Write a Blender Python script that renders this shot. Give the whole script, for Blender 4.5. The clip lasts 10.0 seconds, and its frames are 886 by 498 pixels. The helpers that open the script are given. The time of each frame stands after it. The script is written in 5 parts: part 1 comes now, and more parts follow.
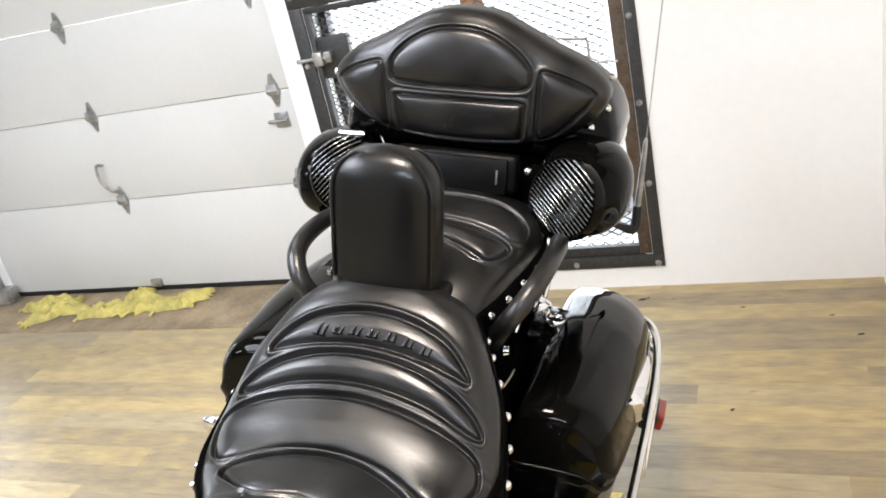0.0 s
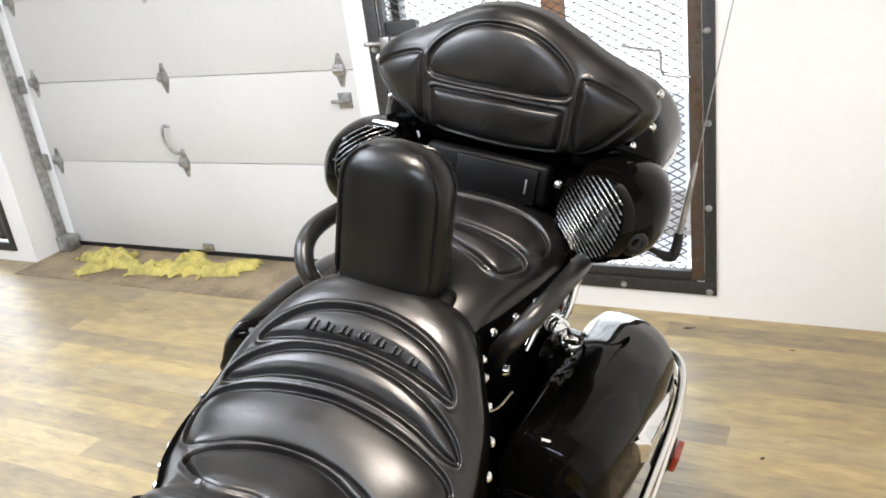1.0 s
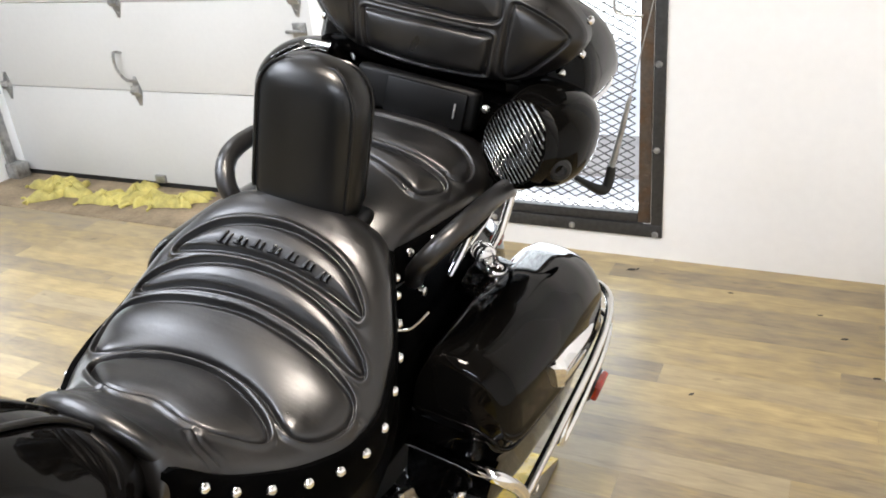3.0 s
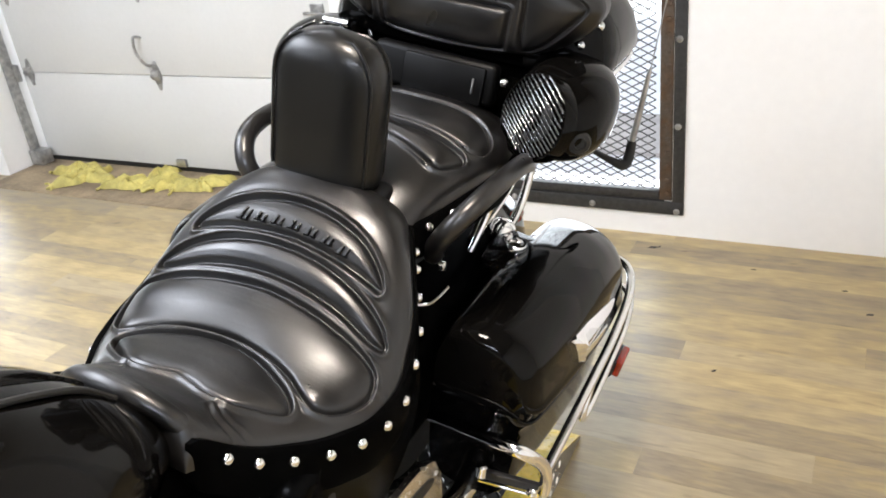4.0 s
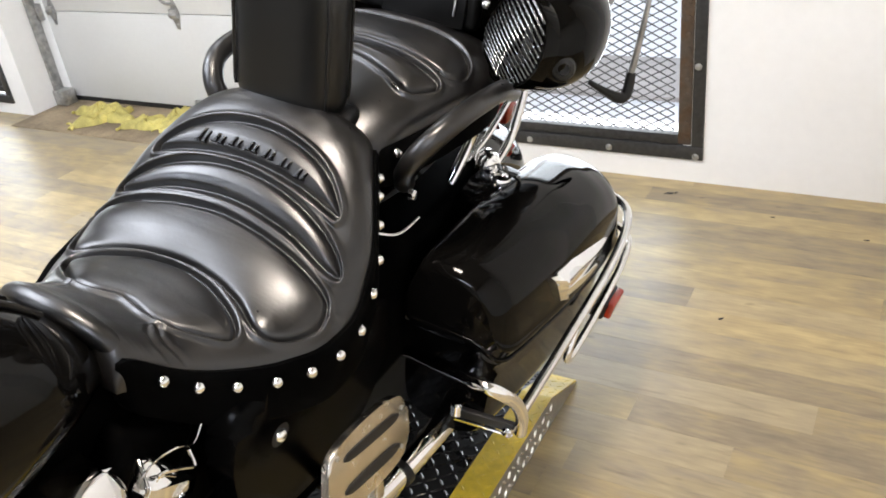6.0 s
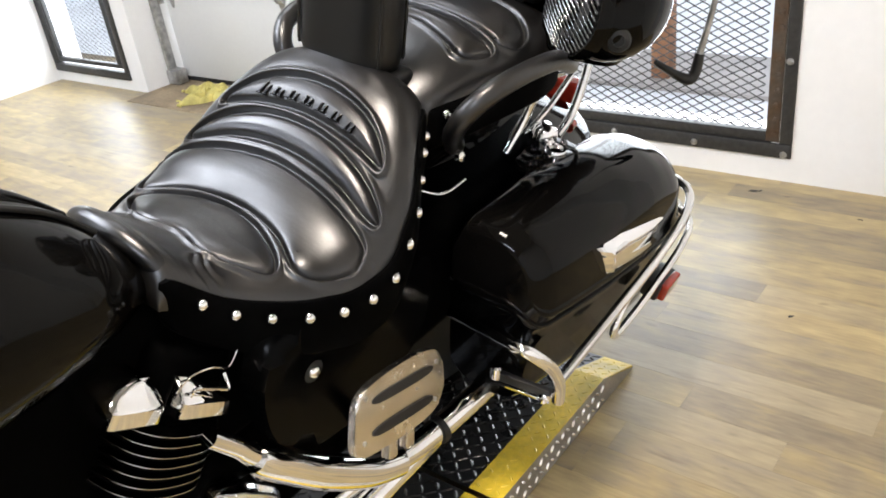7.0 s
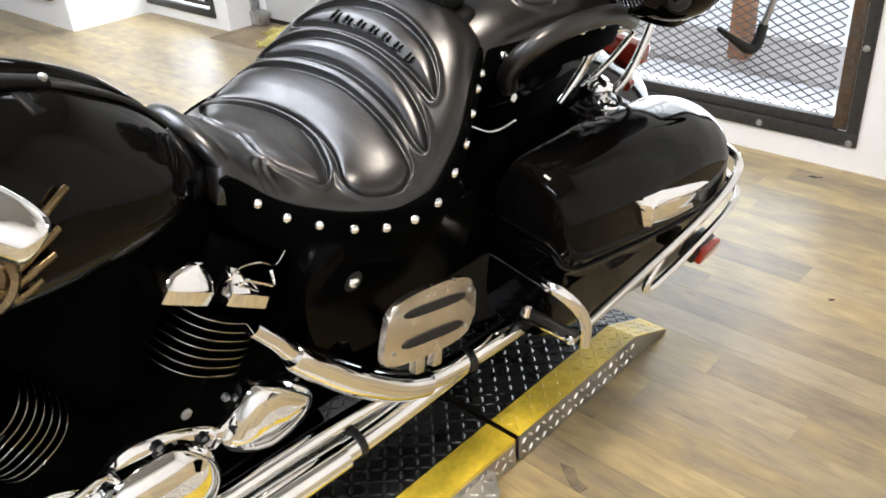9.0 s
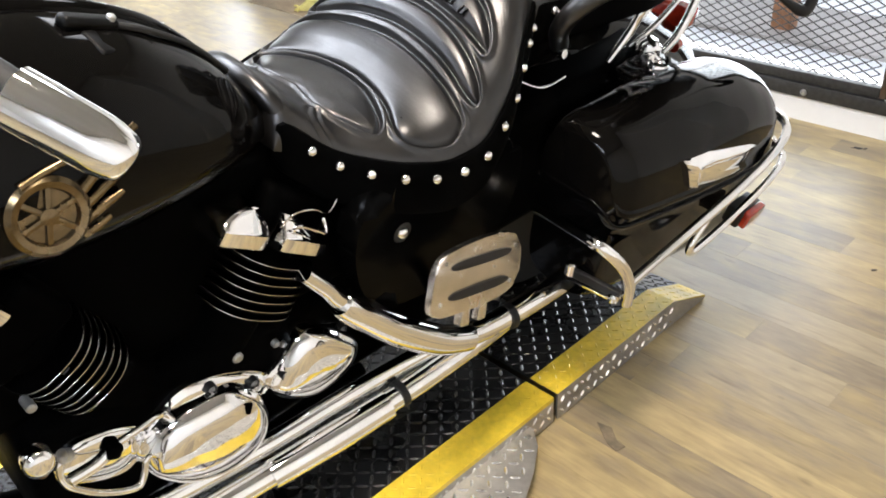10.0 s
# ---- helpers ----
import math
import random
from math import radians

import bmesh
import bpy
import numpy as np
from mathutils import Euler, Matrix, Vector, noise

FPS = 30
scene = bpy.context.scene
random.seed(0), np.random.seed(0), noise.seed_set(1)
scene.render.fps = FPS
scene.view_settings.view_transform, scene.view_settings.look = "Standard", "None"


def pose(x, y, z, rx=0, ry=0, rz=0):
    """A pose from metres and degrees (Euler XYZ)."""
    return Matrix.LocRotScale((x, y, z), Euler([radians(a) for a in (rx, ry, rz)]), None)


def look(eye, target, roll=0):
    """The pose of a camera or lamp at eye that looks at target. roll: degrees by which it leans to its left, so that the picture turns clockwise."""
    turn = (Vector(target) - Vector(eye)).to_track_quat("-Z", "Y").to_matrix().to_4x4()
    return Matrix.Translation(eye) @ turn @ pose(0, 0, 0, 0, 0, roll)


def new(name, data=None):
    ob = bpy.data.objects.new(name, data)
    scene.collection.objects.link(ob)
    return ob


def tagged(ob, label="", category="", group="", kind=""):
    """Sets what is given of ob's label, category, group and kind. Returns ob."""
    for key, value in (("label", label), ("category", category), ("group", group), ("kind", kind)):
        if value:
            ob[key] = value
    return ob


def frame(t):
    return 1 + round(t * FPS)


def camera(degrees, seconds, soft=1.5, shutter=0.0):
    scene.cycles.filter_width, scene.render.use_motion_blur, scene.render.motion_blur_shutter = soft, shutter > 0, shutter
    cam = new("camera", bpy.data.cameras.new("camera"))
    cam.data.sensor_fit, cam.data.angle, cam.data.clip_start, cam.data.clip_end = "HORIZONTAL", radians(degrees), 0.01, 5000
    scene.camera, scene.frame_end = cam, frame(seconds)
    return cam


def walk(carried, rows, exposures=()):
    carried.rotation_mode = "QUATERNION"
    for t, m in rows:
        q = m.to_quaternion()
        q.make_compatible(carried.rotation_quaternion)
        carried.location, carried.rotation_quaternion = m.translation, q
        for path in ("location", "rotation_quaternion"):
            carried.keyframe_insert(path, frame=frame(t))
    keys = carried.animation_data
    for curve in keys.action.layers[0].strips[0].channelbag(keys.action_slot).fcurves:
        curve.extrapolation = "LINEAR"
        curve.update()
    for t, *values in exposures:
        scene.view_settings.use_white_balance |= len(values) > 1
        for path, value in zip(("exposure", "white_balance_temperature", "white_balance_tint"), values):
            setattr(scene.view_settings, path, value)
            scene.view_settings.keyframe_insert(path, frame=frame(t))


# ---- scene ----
cam = camera(55.8, 10.0, soft=1.8)
PATH = [
    (0, (0.473, -3.26, 1.698), (-0.27, -1.566, 0.938), -12.9),
    (0.5, (0.489, -3.184, 1.701), (-0.229, -1.458, 0.99), -7.6),
    (1, (0.546, -3.14, 1.672), (-0.352, -1.517, 0.924), -7.9),
    (1.5, (0.589, -3.091, 1.635), (-0.299, -1.518, 0.776), -7.5),
    (2, (0.608, -3.087, 1.615), (-0.22, -1.511, 0.704), -5.6),
    (2.2, (0.622, -3.093, 1.618), (-0.176, -1.492, 0.724), -5.3),
    (3.3, (0.639, -3.12, 1.608), (-0.199, -1.523, 0.744), -5.8),
    (3.5, (0.64, -3.119, 1.602), (-0.2, -1.533, 0.719), -6.2),
    (4, (0.641, -3.123, 1.597), (-0.227, -1.56, 0.701), -6.9),
    (4.5, (0.658, -3.127, 1.599), (-0.189, -1.551, 0.705), -7.0),
    (5, (0.665, -3.127, 1.588), (-0.172, -1.559, 0.67), -7.5),
    (5.5, (0.679, -3.096, 1.567), (-0.19, -1.555, 0.633), -9.5),
    (5.7, (0.696, -3.069, 1.547), (-0.187, -1.562, 0.573), -9.6),
    (6.8, (0.837, -3.007, 1.46), (-0.303, -1.676, 0.497), -4.1),
    (7, (0.856, -3.048, 1.458), (-0.286, -1.708, 0.51), -7.8),
    (7.5, (0.887, -3.172, 1.468), (-0.244, -1.763, 0.61), -5.2),
    (8, (0.936, -3.166, 1.506), (-0.278, -1.802, 0.69), -4.2),
    (8.5, (0.968, -3.117, 1.443), (-0.202, -1.813, 0.479), -1.6),
    (9, (0.952, -3.11, 1.431), (-0.283, -1.893, 0.436), -4.3),
    (9.5, (0.943, -3.128, 1.42), (-0.284, -1.936, 0.383), -3.7),
    (10, (0.946, -3.16, 1.409), (-0.315, -2.013, 0.364), -4.2),
]
walk(cam, [(t, look(eye, target, roll)) for t, eye, target, roll in PATH])


# ---------- helpers of this scene ----------
def vadd(a, b, k=1.0):
    return Vector((a[0] + b[0] * k, a[1] + b[1] * k, a[2] + b[2] * k))


def link(name, bm, mat, parent=None, label="", smooth=True):
    """One mesh object from a bmesh."""
    me = bpy.data.meshes.new(name)
    bmesh.ops.recalc_face_normals(bm, faces=bm.faces)
    bm.to_mesh(me)
    bm.free()
    me.materials.append(mat)
    if smooth:
        me.shade_smooth()
        me.set_sharp_from_angle(angle=radians(40))
    ob = new(name, me)
    if parent is not None:
        ob.parent = parent
    if label:
        ob["label"] = label
    return ob


def part(name, bm, mat, parent, label="", smooth=True):
    return link(name, bm, mat, parent, label, smooth)


def thing(name, label, category, group="", kind="", at=None):
    ob = new(name)
    ob.empty_display_size = 0.1
    if at is not None:
        ob.matrix_basis = at
    return tagged(ob, label, category, group, kind)


def box(x0, x1, y0, y1, z0, z1, bevel=0.0, segs=2, bm=None):
    bm = bm or bmesh.new()
    made = bmesh.ops.create_cube(bm, size=1.0)["verts"]
    for v in made:
        v.co = Vector(((x0 + x1) / 2 + v.co.x * (x1 - x0), (y0 + y1) / 2 + v.co.y * (y1 - y0), (z0 + z1) / 2 + v.co.z * (z1 - z0)))
    if bevel > 0:
        edges = list({e for v in made for e in v.link_edges})
        bmesh.ops.bevel(bm, geom=edges, offset=bevel, segments=segs, profile=0.5, affect="EDGES")
    return bm


def turned(bm, m):
    bm.transform(m)
    return bm


def spline(points, n=8, closed=False):
    """Catmull-Rom through the points, n steps a span."""
    p = [Vector(q) for q in points]
    count = len(p)
    out = []
    for i in range(count if closed else count - 1):
        if closed:
            a, b, c, d = p[i - 1], p[i], p[(i + 1) % count], p[(i + 2) % count]
        else:
            a, b, c, d = p[max(i - 1, 0)], p[i], p[i + 1], p[min(i + 2, count - 1)]
        for k in range(n):
            t = k / n
            out.append(0.5 * ((2 * b) + (c - a) * t + (2 * a - 5 * b + 4 * c - d) * t * t + (3 * b - a - 3 * c + d) * t ** 3))
    if not closed:
        out.append(p[-1])
    return out


def loft(rings, cap=True, bm=None, closed=True):
    bm = bm or bmesh.new()
    rows = [[bm.verts.new(q) for q in r] for r in rings]
    n = len(rows[0])
    for a, b in zip(rows, rows[1:]):
        for i in range(n if closed else n - 1):
            j = (i + 1) % n
            bm.faces.new((a[i], a[j], b[j], b[i]))
    if cap and closed:
        bm.faces.new(rows[0][::-1])
        bm.faces.new(rows[-1])
    return bm


def tube(points, radius, segs=14, n=8, bm=None, smooth_path=True):
    """A round bar along a path; radius may be a list, one for each given point."""
    points = [tuple(float(c) for c in q) for q in points]
    path = spline(points, n) if smooth_path else [Vector(q) for q in points]
    if isinstance(radius, (int, float)):
        radii = [radius] * len(path)
    else:
        radii = [float(r) for r in np.interp(np.linspace(0, len(points) - 1, len(path)), range(len(points)), radius)]
    rings = []
    up = Vector((0.31, 0.2, 0.93)).normalized()
    side = None
    for i, q in enumerate(path):
        d = (path[min(i + 1, len(path) - 1)] - path[max(i - 1, 0)]).normalized()
        side = d.cross(up).normalized() if side is None else (side - d * side.dot(d)).normalized()
        other = d.cross(side)
        rings.append([q + radii[i] * (math.cos(2 * math.pi * k / segs) * side + math.sin(2 * math.pi * k / segs) * other) for k in range(segs)])
    return loft(rings, bm=bm)


def lathe(profile, segs=24, m=None, bm=None):
    """Turned about the z axis; profile of (radius, z)."""
    b2 = bmesh.new()
    loft([[Vector((max(r, 1e-4) * math.cos(2 * math.pi * k / segs), max(r, 1e-4) * math.sin(2 * math.pi * k / segs), z)) for k in range(segs)] for r, z in profile], bm=b2)
    if m is not None:
        b2.transform(m)
    if bm is None:
        return b2
    join(bm, b2)
    return bm


def join(bm, other):
    keep = {v: bm.verts.new(v.co) for v in other.verts}
    for f in other.faces:
        try:
            bm.faces.new([keep[v] for v in f.verts])
        except ValueError:
            pass
    other.free()
    return bm


def prism(outline, depth, m=None, bevel=0.0, segs=2):
    """A flat outline in x and y, given depth in z, its edges rounded."""
    bm = bmesh.new()
    low = [bm.verts.new((q[0], q[1], 0)) for q in outline]
    high = [bm.verts.new((q[0], q[1], depth)) for q in outline]
    n = len(low)
    bm.faces.new(low[::-1])
    top = bm.faces.new(high)
    for i in range(n):
        bm.faces.new((low[i], low[(i + 1) % n], high[(i + 1) % n], high[i]))
    if bevel > 0:
        bmesh.ops.bevel(bm, geom=list(top.edges), offset=bevel, segments=segs, profile=0.5, affect="EDGES")
    if m is not None:
        bm.transform(m)
    return bm


def between(a, b):
    """The pose at a whose z axis points to b."""
    a, b = Vector(a), Vector(b)
    return Matrix.Translation(a) @ (b - a).to_track_quat("Z", "Y").to_matrix().to_4x4()


def ellipse(rx, ry, n=32, power=2.0):
    out = []
    for k in range(n):
        t = 2 * math.pi * k / n
        c, s = math.cos(t), math.sin(t)
        out.append((rx * math.copysign(abs(c) ** (2 / power), c), ry * math.copysign(abs(s) ** (2 / power), s)))
    return out


def shared(name, me, parent, m=None):
    """Another object on a mesh that is already there."""
    ob = new(name, me)
    ob.parent = parent
    if m is not None:
        ob.matrix_basis = m
    return ob



# ---------- world, sun and large lights ----------
world = bpy.data.worlds.new("world")
scene.world = world
world.use_nodes = True
wn = world.node_tree.nodes
sky = wn.new("ShaderNodeTexSky")
sky.sky_type, sky.sun_disc = "NISHITA", False
sky.sun_elevation, sky.sun_rotation = radians(32), radians(20)
world.node_tree.links.new(sky.outputs[0], wn["Background"].inputs[0])
wn["Background"].inputs[1].default_value = 0.12

sun = new("sun", bpy.data.lights.new("sun", "SUN"))
sun.data.energy, sun.data.angle, sun.data.color = 1.2, radians(12), (1.0, 0.95, 0.88)
sun.matrix_basis = look((2, 6, 6), (0, 0, 0))

scene.view_settings.exposure = 0.0


# ---------- materials ----------
def material(name, color, rough=0.5, metal=0.0, coat=0.0, vary=0.15, scale=6.0, fine=90.0, bump=0.0, bump_scale=300.0, rough_vary=0.1, second=None, detail=4.0, sharp=(0.35, 0.65), coat_rough=0.03, ior=1.5, spec=0.5, scuff=0.0, scuff_scale=30.0, ridge_tone=None):
    """A surface with broad stains, fine grain, uneven gloss and relief."""
    m = bpy.data.materials.new(name)
    m.use_nodes = True
    nt = m.node_tree
    b = nt.nodes["Principled BSDF"]
    co = nt.nodes.new("ShaderNodeTexCoord")
    broad = nt.nodes.new("ShaderNodeTexNoise")
    broad.inputs["Scale"].default_value, broad.inputs["Detail"].default_value = scale, detail
    grain = nt.nodes.new("ShaderNodeTexNoise")
    grain.inputs["Scale"].default_value, grain.inputs["Detail"].default_value = fine, 3
    nt.links.new(co.outputs["Object"], broad.inputs["Vector"])
    nt.links.new(co.outputs["Object"], grain.inputs["Vector"])
    ramp = nt.nodes.new("ShaderNodeValToRGB")
    ramp.color_ramp.elements[0].position, ramp.color_ramp.elements[1].position = sharp
    low = tuple(c * (1 - vary) for c in color)
    high = second or tuple(min(c * (1 + vary), 1) for c in color)
    ramp.color_ramp.elements[0].color, ramp.color_ramp.elements[1].color = (*low, 1), (*high, 1)
    nt.links.new(broad.outputs["Fac"], ramp.inputs["Fac"])
    hsv = nt.nodes.new("ShaderNodeHueSaturation")
    nt.links.new(ramp.outputs["Color"], hsv.inputs["Color"])
    bright = nt.nodes.new("ShaderNodeMapRange")
    bright.inputs["To Min"].default_value, bright.inputs["To Max"].default_value = 1 - vary, 1 + vary
    nt.links.new(grain.outputs["Fac"], bright.inputs["Value"])
    nt.links.new(bright.outputs["Result"], hsv.inputs["Value"])
    nt.links.new(hsv.outputs["Color"], b.inputs["Base Color"])
    if ridge_tone:
        # paler along the raised welts, in patches
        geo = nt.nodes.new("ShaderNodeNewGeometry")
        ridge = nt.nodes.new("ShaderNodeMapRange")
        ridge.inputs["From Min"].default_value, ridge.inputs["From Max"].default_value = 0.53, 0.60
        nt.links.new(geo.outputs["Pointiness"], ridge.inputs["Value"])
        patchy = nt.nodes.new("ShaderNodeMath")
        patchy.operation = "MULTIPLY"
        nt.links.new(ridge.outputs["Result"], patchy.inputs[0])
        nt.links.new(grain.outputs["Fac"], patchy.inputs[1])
        ridge_mix = nt.nodes.new("ShaderNodeMix")
        ridge_mix.data_type = "RGBA"
        ridge_mix.inputs["B"].default_value = (*ridge_tone, 1)
        nt.links.new(patchy.outputs[0], ridge_mix.inputs["Factor"])
        nt.links.new(hsv.outputs["Color"], ridge_mix.inputs["A"])
        nt.links.new(ridge_mix.outputs["Result"], b.inputs["Base Color"])
    rr = nt.nodes.new("ShaderNodeMapRange")
    rr.inputs["To Min"].default_value, rr.inputs["To Max"].default_value = max(rough - rough_vary, 0.01), min(rough + rough_vary, 1)
    nt.links.new(broad.outputs["Fac"], rr.inputs["Value"])
    nt.links.new(rr.outputs["Result"], b.inputs["Roughness"])
    if scuff > 0:
        rub = nt.nodes.new("ShaderNodeTexNoise")
        rub.inputs["Scale"].default_value, rub.inputs["Detail"].default_value, rub.inputs["Distortion"].default_value = scuff_scale, 6, 0.4
        nt.links.new(co.outputs["Object"], rub.inputs["Vector"])
        span = nt.nodes.new("ShaderNodeMapRange")
        span.inputs["From Min"].default_value, span.inputs["From Max"].default_value = 0.3, 0.7
        span.inputs["To Min"].default_value, span.inputs["To Max"].default_value = -scuff, scuff
        nt.links.new(rub.outputs["Fac"], span.inputs["Value"])
        total = nt.nodes.new("ShaderNodeMath")
        total.operation, total.use_clamp = "ADD", True
        nt.links.new(rr.outputs["Result"], total.inputs[0])
        nt.links.new(span.outputs["Result"], total.inputs[1])
        nt.links.new(total.outputs[0], b.inputs["Roughness"])
    b.inputs["Metallic"].default_value = metal
    b.inputs["IOR"].default_value = ior
    b.inputs["Specular IOR Level"].default_value = spec
    b.inputs["Coat Weight"].default_value, b.inputs["Coat Roughness"].default_value = coat, coat_rough
    if bump > 0:
        tex = nt.nodes.new("ShaderNodeTexNoise")
        tex.inputs["Scale"].default_value, tex.inputs["Detail"].default_value = bump_scale, 5
        nt.links.new(co.outputs["Object"], tex.inputs["Vector"])
        bp = nt.nodes.new("ShaderNodeBump")
        bp.inputs["Strength"].default_value, bp.inputs["Distance"].default_value = bump, 0.002
        nt.links.new(tex.outputs["Fac"], bp.inputs["Height"])
        nt.links.new(bp.outputs["Normal"], b.inputs["Normal"])
    return m


def glowing(name, color, strength):
    m = bpy.data.materials.new(name)
    m.use_nodes = True
    b = m.node_tree.nodes["Principled BSDF"]
    b.inputs["Base Color"].default_value = (*color, 1)
    b.inputs["Emission Color"].default_value = (*color, 1)
    b.inputs["Emission Strength"].default_value = strength
    return m


WALL = material("white wall paint", (0.83, 0.825, 0.81), 0.6, vary=0.03, scale=0.7, fine=25, bump=0.12, bump_scale=60)
DOOR_PAINT = material("garage door enamel", (0.64, 0.64, 0.62), 0.4, vary=0.03, scale=1.2, fine=40, bump=0.08, bump_scale=90)
CEILING = material("grey ceiling", (0.34, 0.335, 0.325), 0.8, vary=0.06, scale=1.0)
CONCRETE = material("bare threshold concrete", (0.27, 0.205, 0.13), 0.8, vary=0.3, scale=5, fine=60, bump=0.5, bump_scale=70)
STEEL = material("dark mill steel", (0.095, 0.095, 0.095), 0.5, metal=0.6, vary=0.4, scale=9, fine=60, second=(0.055, 0.054, 0.053), bump=0.2, bump_scale=80)
RUST = material("rusty steel angle", (0.16, 0.09, 0.045), 0.65, metal=0.3, vary=0.45, scale=14, fine=70, second=(0.09, 0.075, 0.06), bump=0.4, bump_scale=90)
MESH_STEEL = material("expanded steel mesh", (0.06, 0.058, 0.055), 0.5, metal=0.5, vary=0.3)
ZINC = material("galvanised steel", (0.42, 0.42, 0.41), 0.4, metal=0.85, vary=0.25, scale=25)
ALUMINIUM = material("aluminium tread plate", (0.40, 0.385, 0.36), 0.42, metal=0.8, vary=0.2, scale=12, fine=90, rough_vary=0.15, bump=0.1, bump_scale=120)
# Paler than the plate, to bring out the tread pattern.
BRIGHT_TREAD = material("bright aluminium tread", (0.82, 0.80, 0.76), 0.24, metal=0.9, vary=0.2, scale=20)
WING = material("brushed aluminium wing", (0.66, 0.64, 0.60), 0.38, metal=0.85, vary=0.15, scale=14, fine=90, bump=0.08, bump_scale=120)
RUBBER = material("black rubber", (0.008, 0.008, 0.008), 0.6, vary=0.3, scale=20, bump=0.1)
BLACK_PLATE = material("black painted tread plate", (0.010, 0.010, 0.010), 0.28, coat=0.0, vary=0.4, scale=10, fine=80, rough_vary=0.18, bump=0.15, bump_scale=160)
YELLOW_PLATE = material("yellow painted tread plate", (0.66, 0.47, 0.035), 0.38, coat=0.2, vary=0.22, scale=9, fine=80, rough_vary=0.15, bump=0.15, bump_scale=160)
CLOTH = material("yellow glove leather", (0.50, 0.43, 0.13), 0.75, vary=0.25, scale=12, fine=120, bump=0.4, bump_scale=150)
PAINT = material("black gloss lacquer", (0.0022, 0.002, 0.0018), 0.06, coat=0.0, ior=1.23, vary=0.3, scale=5, rough_vary=0.05, coat_rough=0.02)
LEATHER = material("worn black leather", (0.003, 0.0029, 0.0028), 0.34, ior=1.62, vary=0.3, scale=11, fine=60, second=(0.009, 0.0081, 0.0076), rough_vary=0.06, bump=0.14, bump_scale=110, scuff=0.055, scuff_scale=24, sharp=(0.3, 0.7), ridge_tone=(0.07, 0.065, 0.06))
GLOSS_LEATHER = material("smooth black vinyl", (0.0022, 0.0022, 0.0022), 0.31, ior=1.5, spec=0.5, vary=0.3, scale=6, fine=120, rough_vary=0.05, bump=0.03, bump_scale=420)
EMBOSS = material("black embossed rubber", (0.0012, 0.0012, 0.0012), 0.3, ior=1.4, vary=0.2, scale=30)
POUCH = material("dull black pouch vinyl", (0.0018, 0.0018, 0.0018), 0.42, ior=1.36, spec=0.25, vary=0.3, scale=8, bump=0.1, bump_scale=380)
SIDE_BLACK = material("black side panel enamel", (0.0015, 0.0015, 0.0015), 0.18, ior=1.2, spec=0.16, vary=0.3, scale=8, rough_vary=0.06)
VALANCE = material("matt black vinyl", (0.0016, 0.0016, 0.0016), 0.5, ior=1.4, spec=0.012, vary=0.4, scale=8, fine=120, rough_vary=0.08, bump=0.2, bump_scale=380)
# Chrome with its base darkened in place of the black seat it reflects.
DARKENED_CHROME = material("chrome with dark reflection in its colour", (0.19, 0.19, 0.19), 0.16, metal=1.0, vary=0.05, scale=8, rough_vary=0.03)
CHROME = material("polished chrome", (0.88, 0.875, 0.87), 0.05, metal=1.0, vary=0.04, scale=8, rough_vary=0.03)
SATIN = material("satin aluminium", (0.66, 0.62, 0.57), 0.26, metal=1.0, vary=0.1, scale=18, rough_vary=0.06)
ENGINE = material("black engine enamel", (0.0012, 0.0012, 0.0012), 0.5, ior=1.3, spec=0.012, vary=0.3, scale=15, bump=0.1)
FIN_EDGE = material("machined fin edge", (0.6, 0.58, 0.55), 0.25, metal=1.0, vary=0.1)
BRASS = material("antiqued brass emblem", (0.17, 0.125, 0.07), 0.25, metal=1.0, vary=0.25, scale=30)
RED_LENS = material("red reflector lens", (0.33, 0.024, 0.011), 0.15, coat=0.6, vary=0.2, scale=30)
DARK_PLASTIC = material("dark grey plastic", (0.008, 0.008, 0.0085), 0.45, vary=0.2, bump=0.1)
TREAD_EDGE = material("worn black tread", (0.035, 0.034, 0.033), 0.24, metal=0.3, vary=0.5, scale=14, fine=80)
WOOD_POST = material("brown timber post", (0.30, 0.14, 0.07), 0.7, vary=0.3, scale=8, bump=0.3, bump_scale=50)
DAYLIGHT = glowing("overcast daylight", (0.94, 0.97, 1.0), 1.9)
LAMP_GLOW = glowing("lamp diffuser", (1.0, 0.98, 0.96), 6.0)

# ---------- the room ----------
def wall(name, x0, x1, y0, y1, z0, z1, mat=None, label="white painted workshop wall with faint roller marks"):
    return tagged(link(name, box(x0, x1, y0, y1, z0, z1), mat or WALL, smooth=False), label, "wall", kind="structure")


TOP = 3.1
# the wall with the steel window gate, its opening from x -1.33 to -0.06 and z 0.15 to 1.40
wall("wall_gate_right", -0.05, 0.85, 0.007, 0.24, 0, TOP)
wall("wall_gate_left", -1.52, -1.34, 0.007, 0.24, 0, TOP)
wall("wall_gate_sill", -1.34, -0.05, 0.007, 0.24, 0, 0.145)
wall("wall_gate_head", -1.34, -0.05, 0.007, 0.24, 1.40, TOP)
wall("wall_stub_right", 0.85, 1.05, -0.64, 0.24, 0, TOP)
wall("wall_far_right", 1.05, 2.3, -0.64, -0.44, 0, TOP)
# Out of view, set close so that the chrome reflects a white wall.
wall("wall_unseen_right", 2.3, 2.5, -9.0, -0.44, 0, TOP)
wall("wall_behind", -9.0, 2.5, -9.2, -9.0, 0, TOP)
wall("wall_side_left", -9.2, -9.0, -9.2, -0.5, 0, TOP)
wall("wall_far_left", -9.0, -5.0, -0.70, -0.50, 0, TOP)
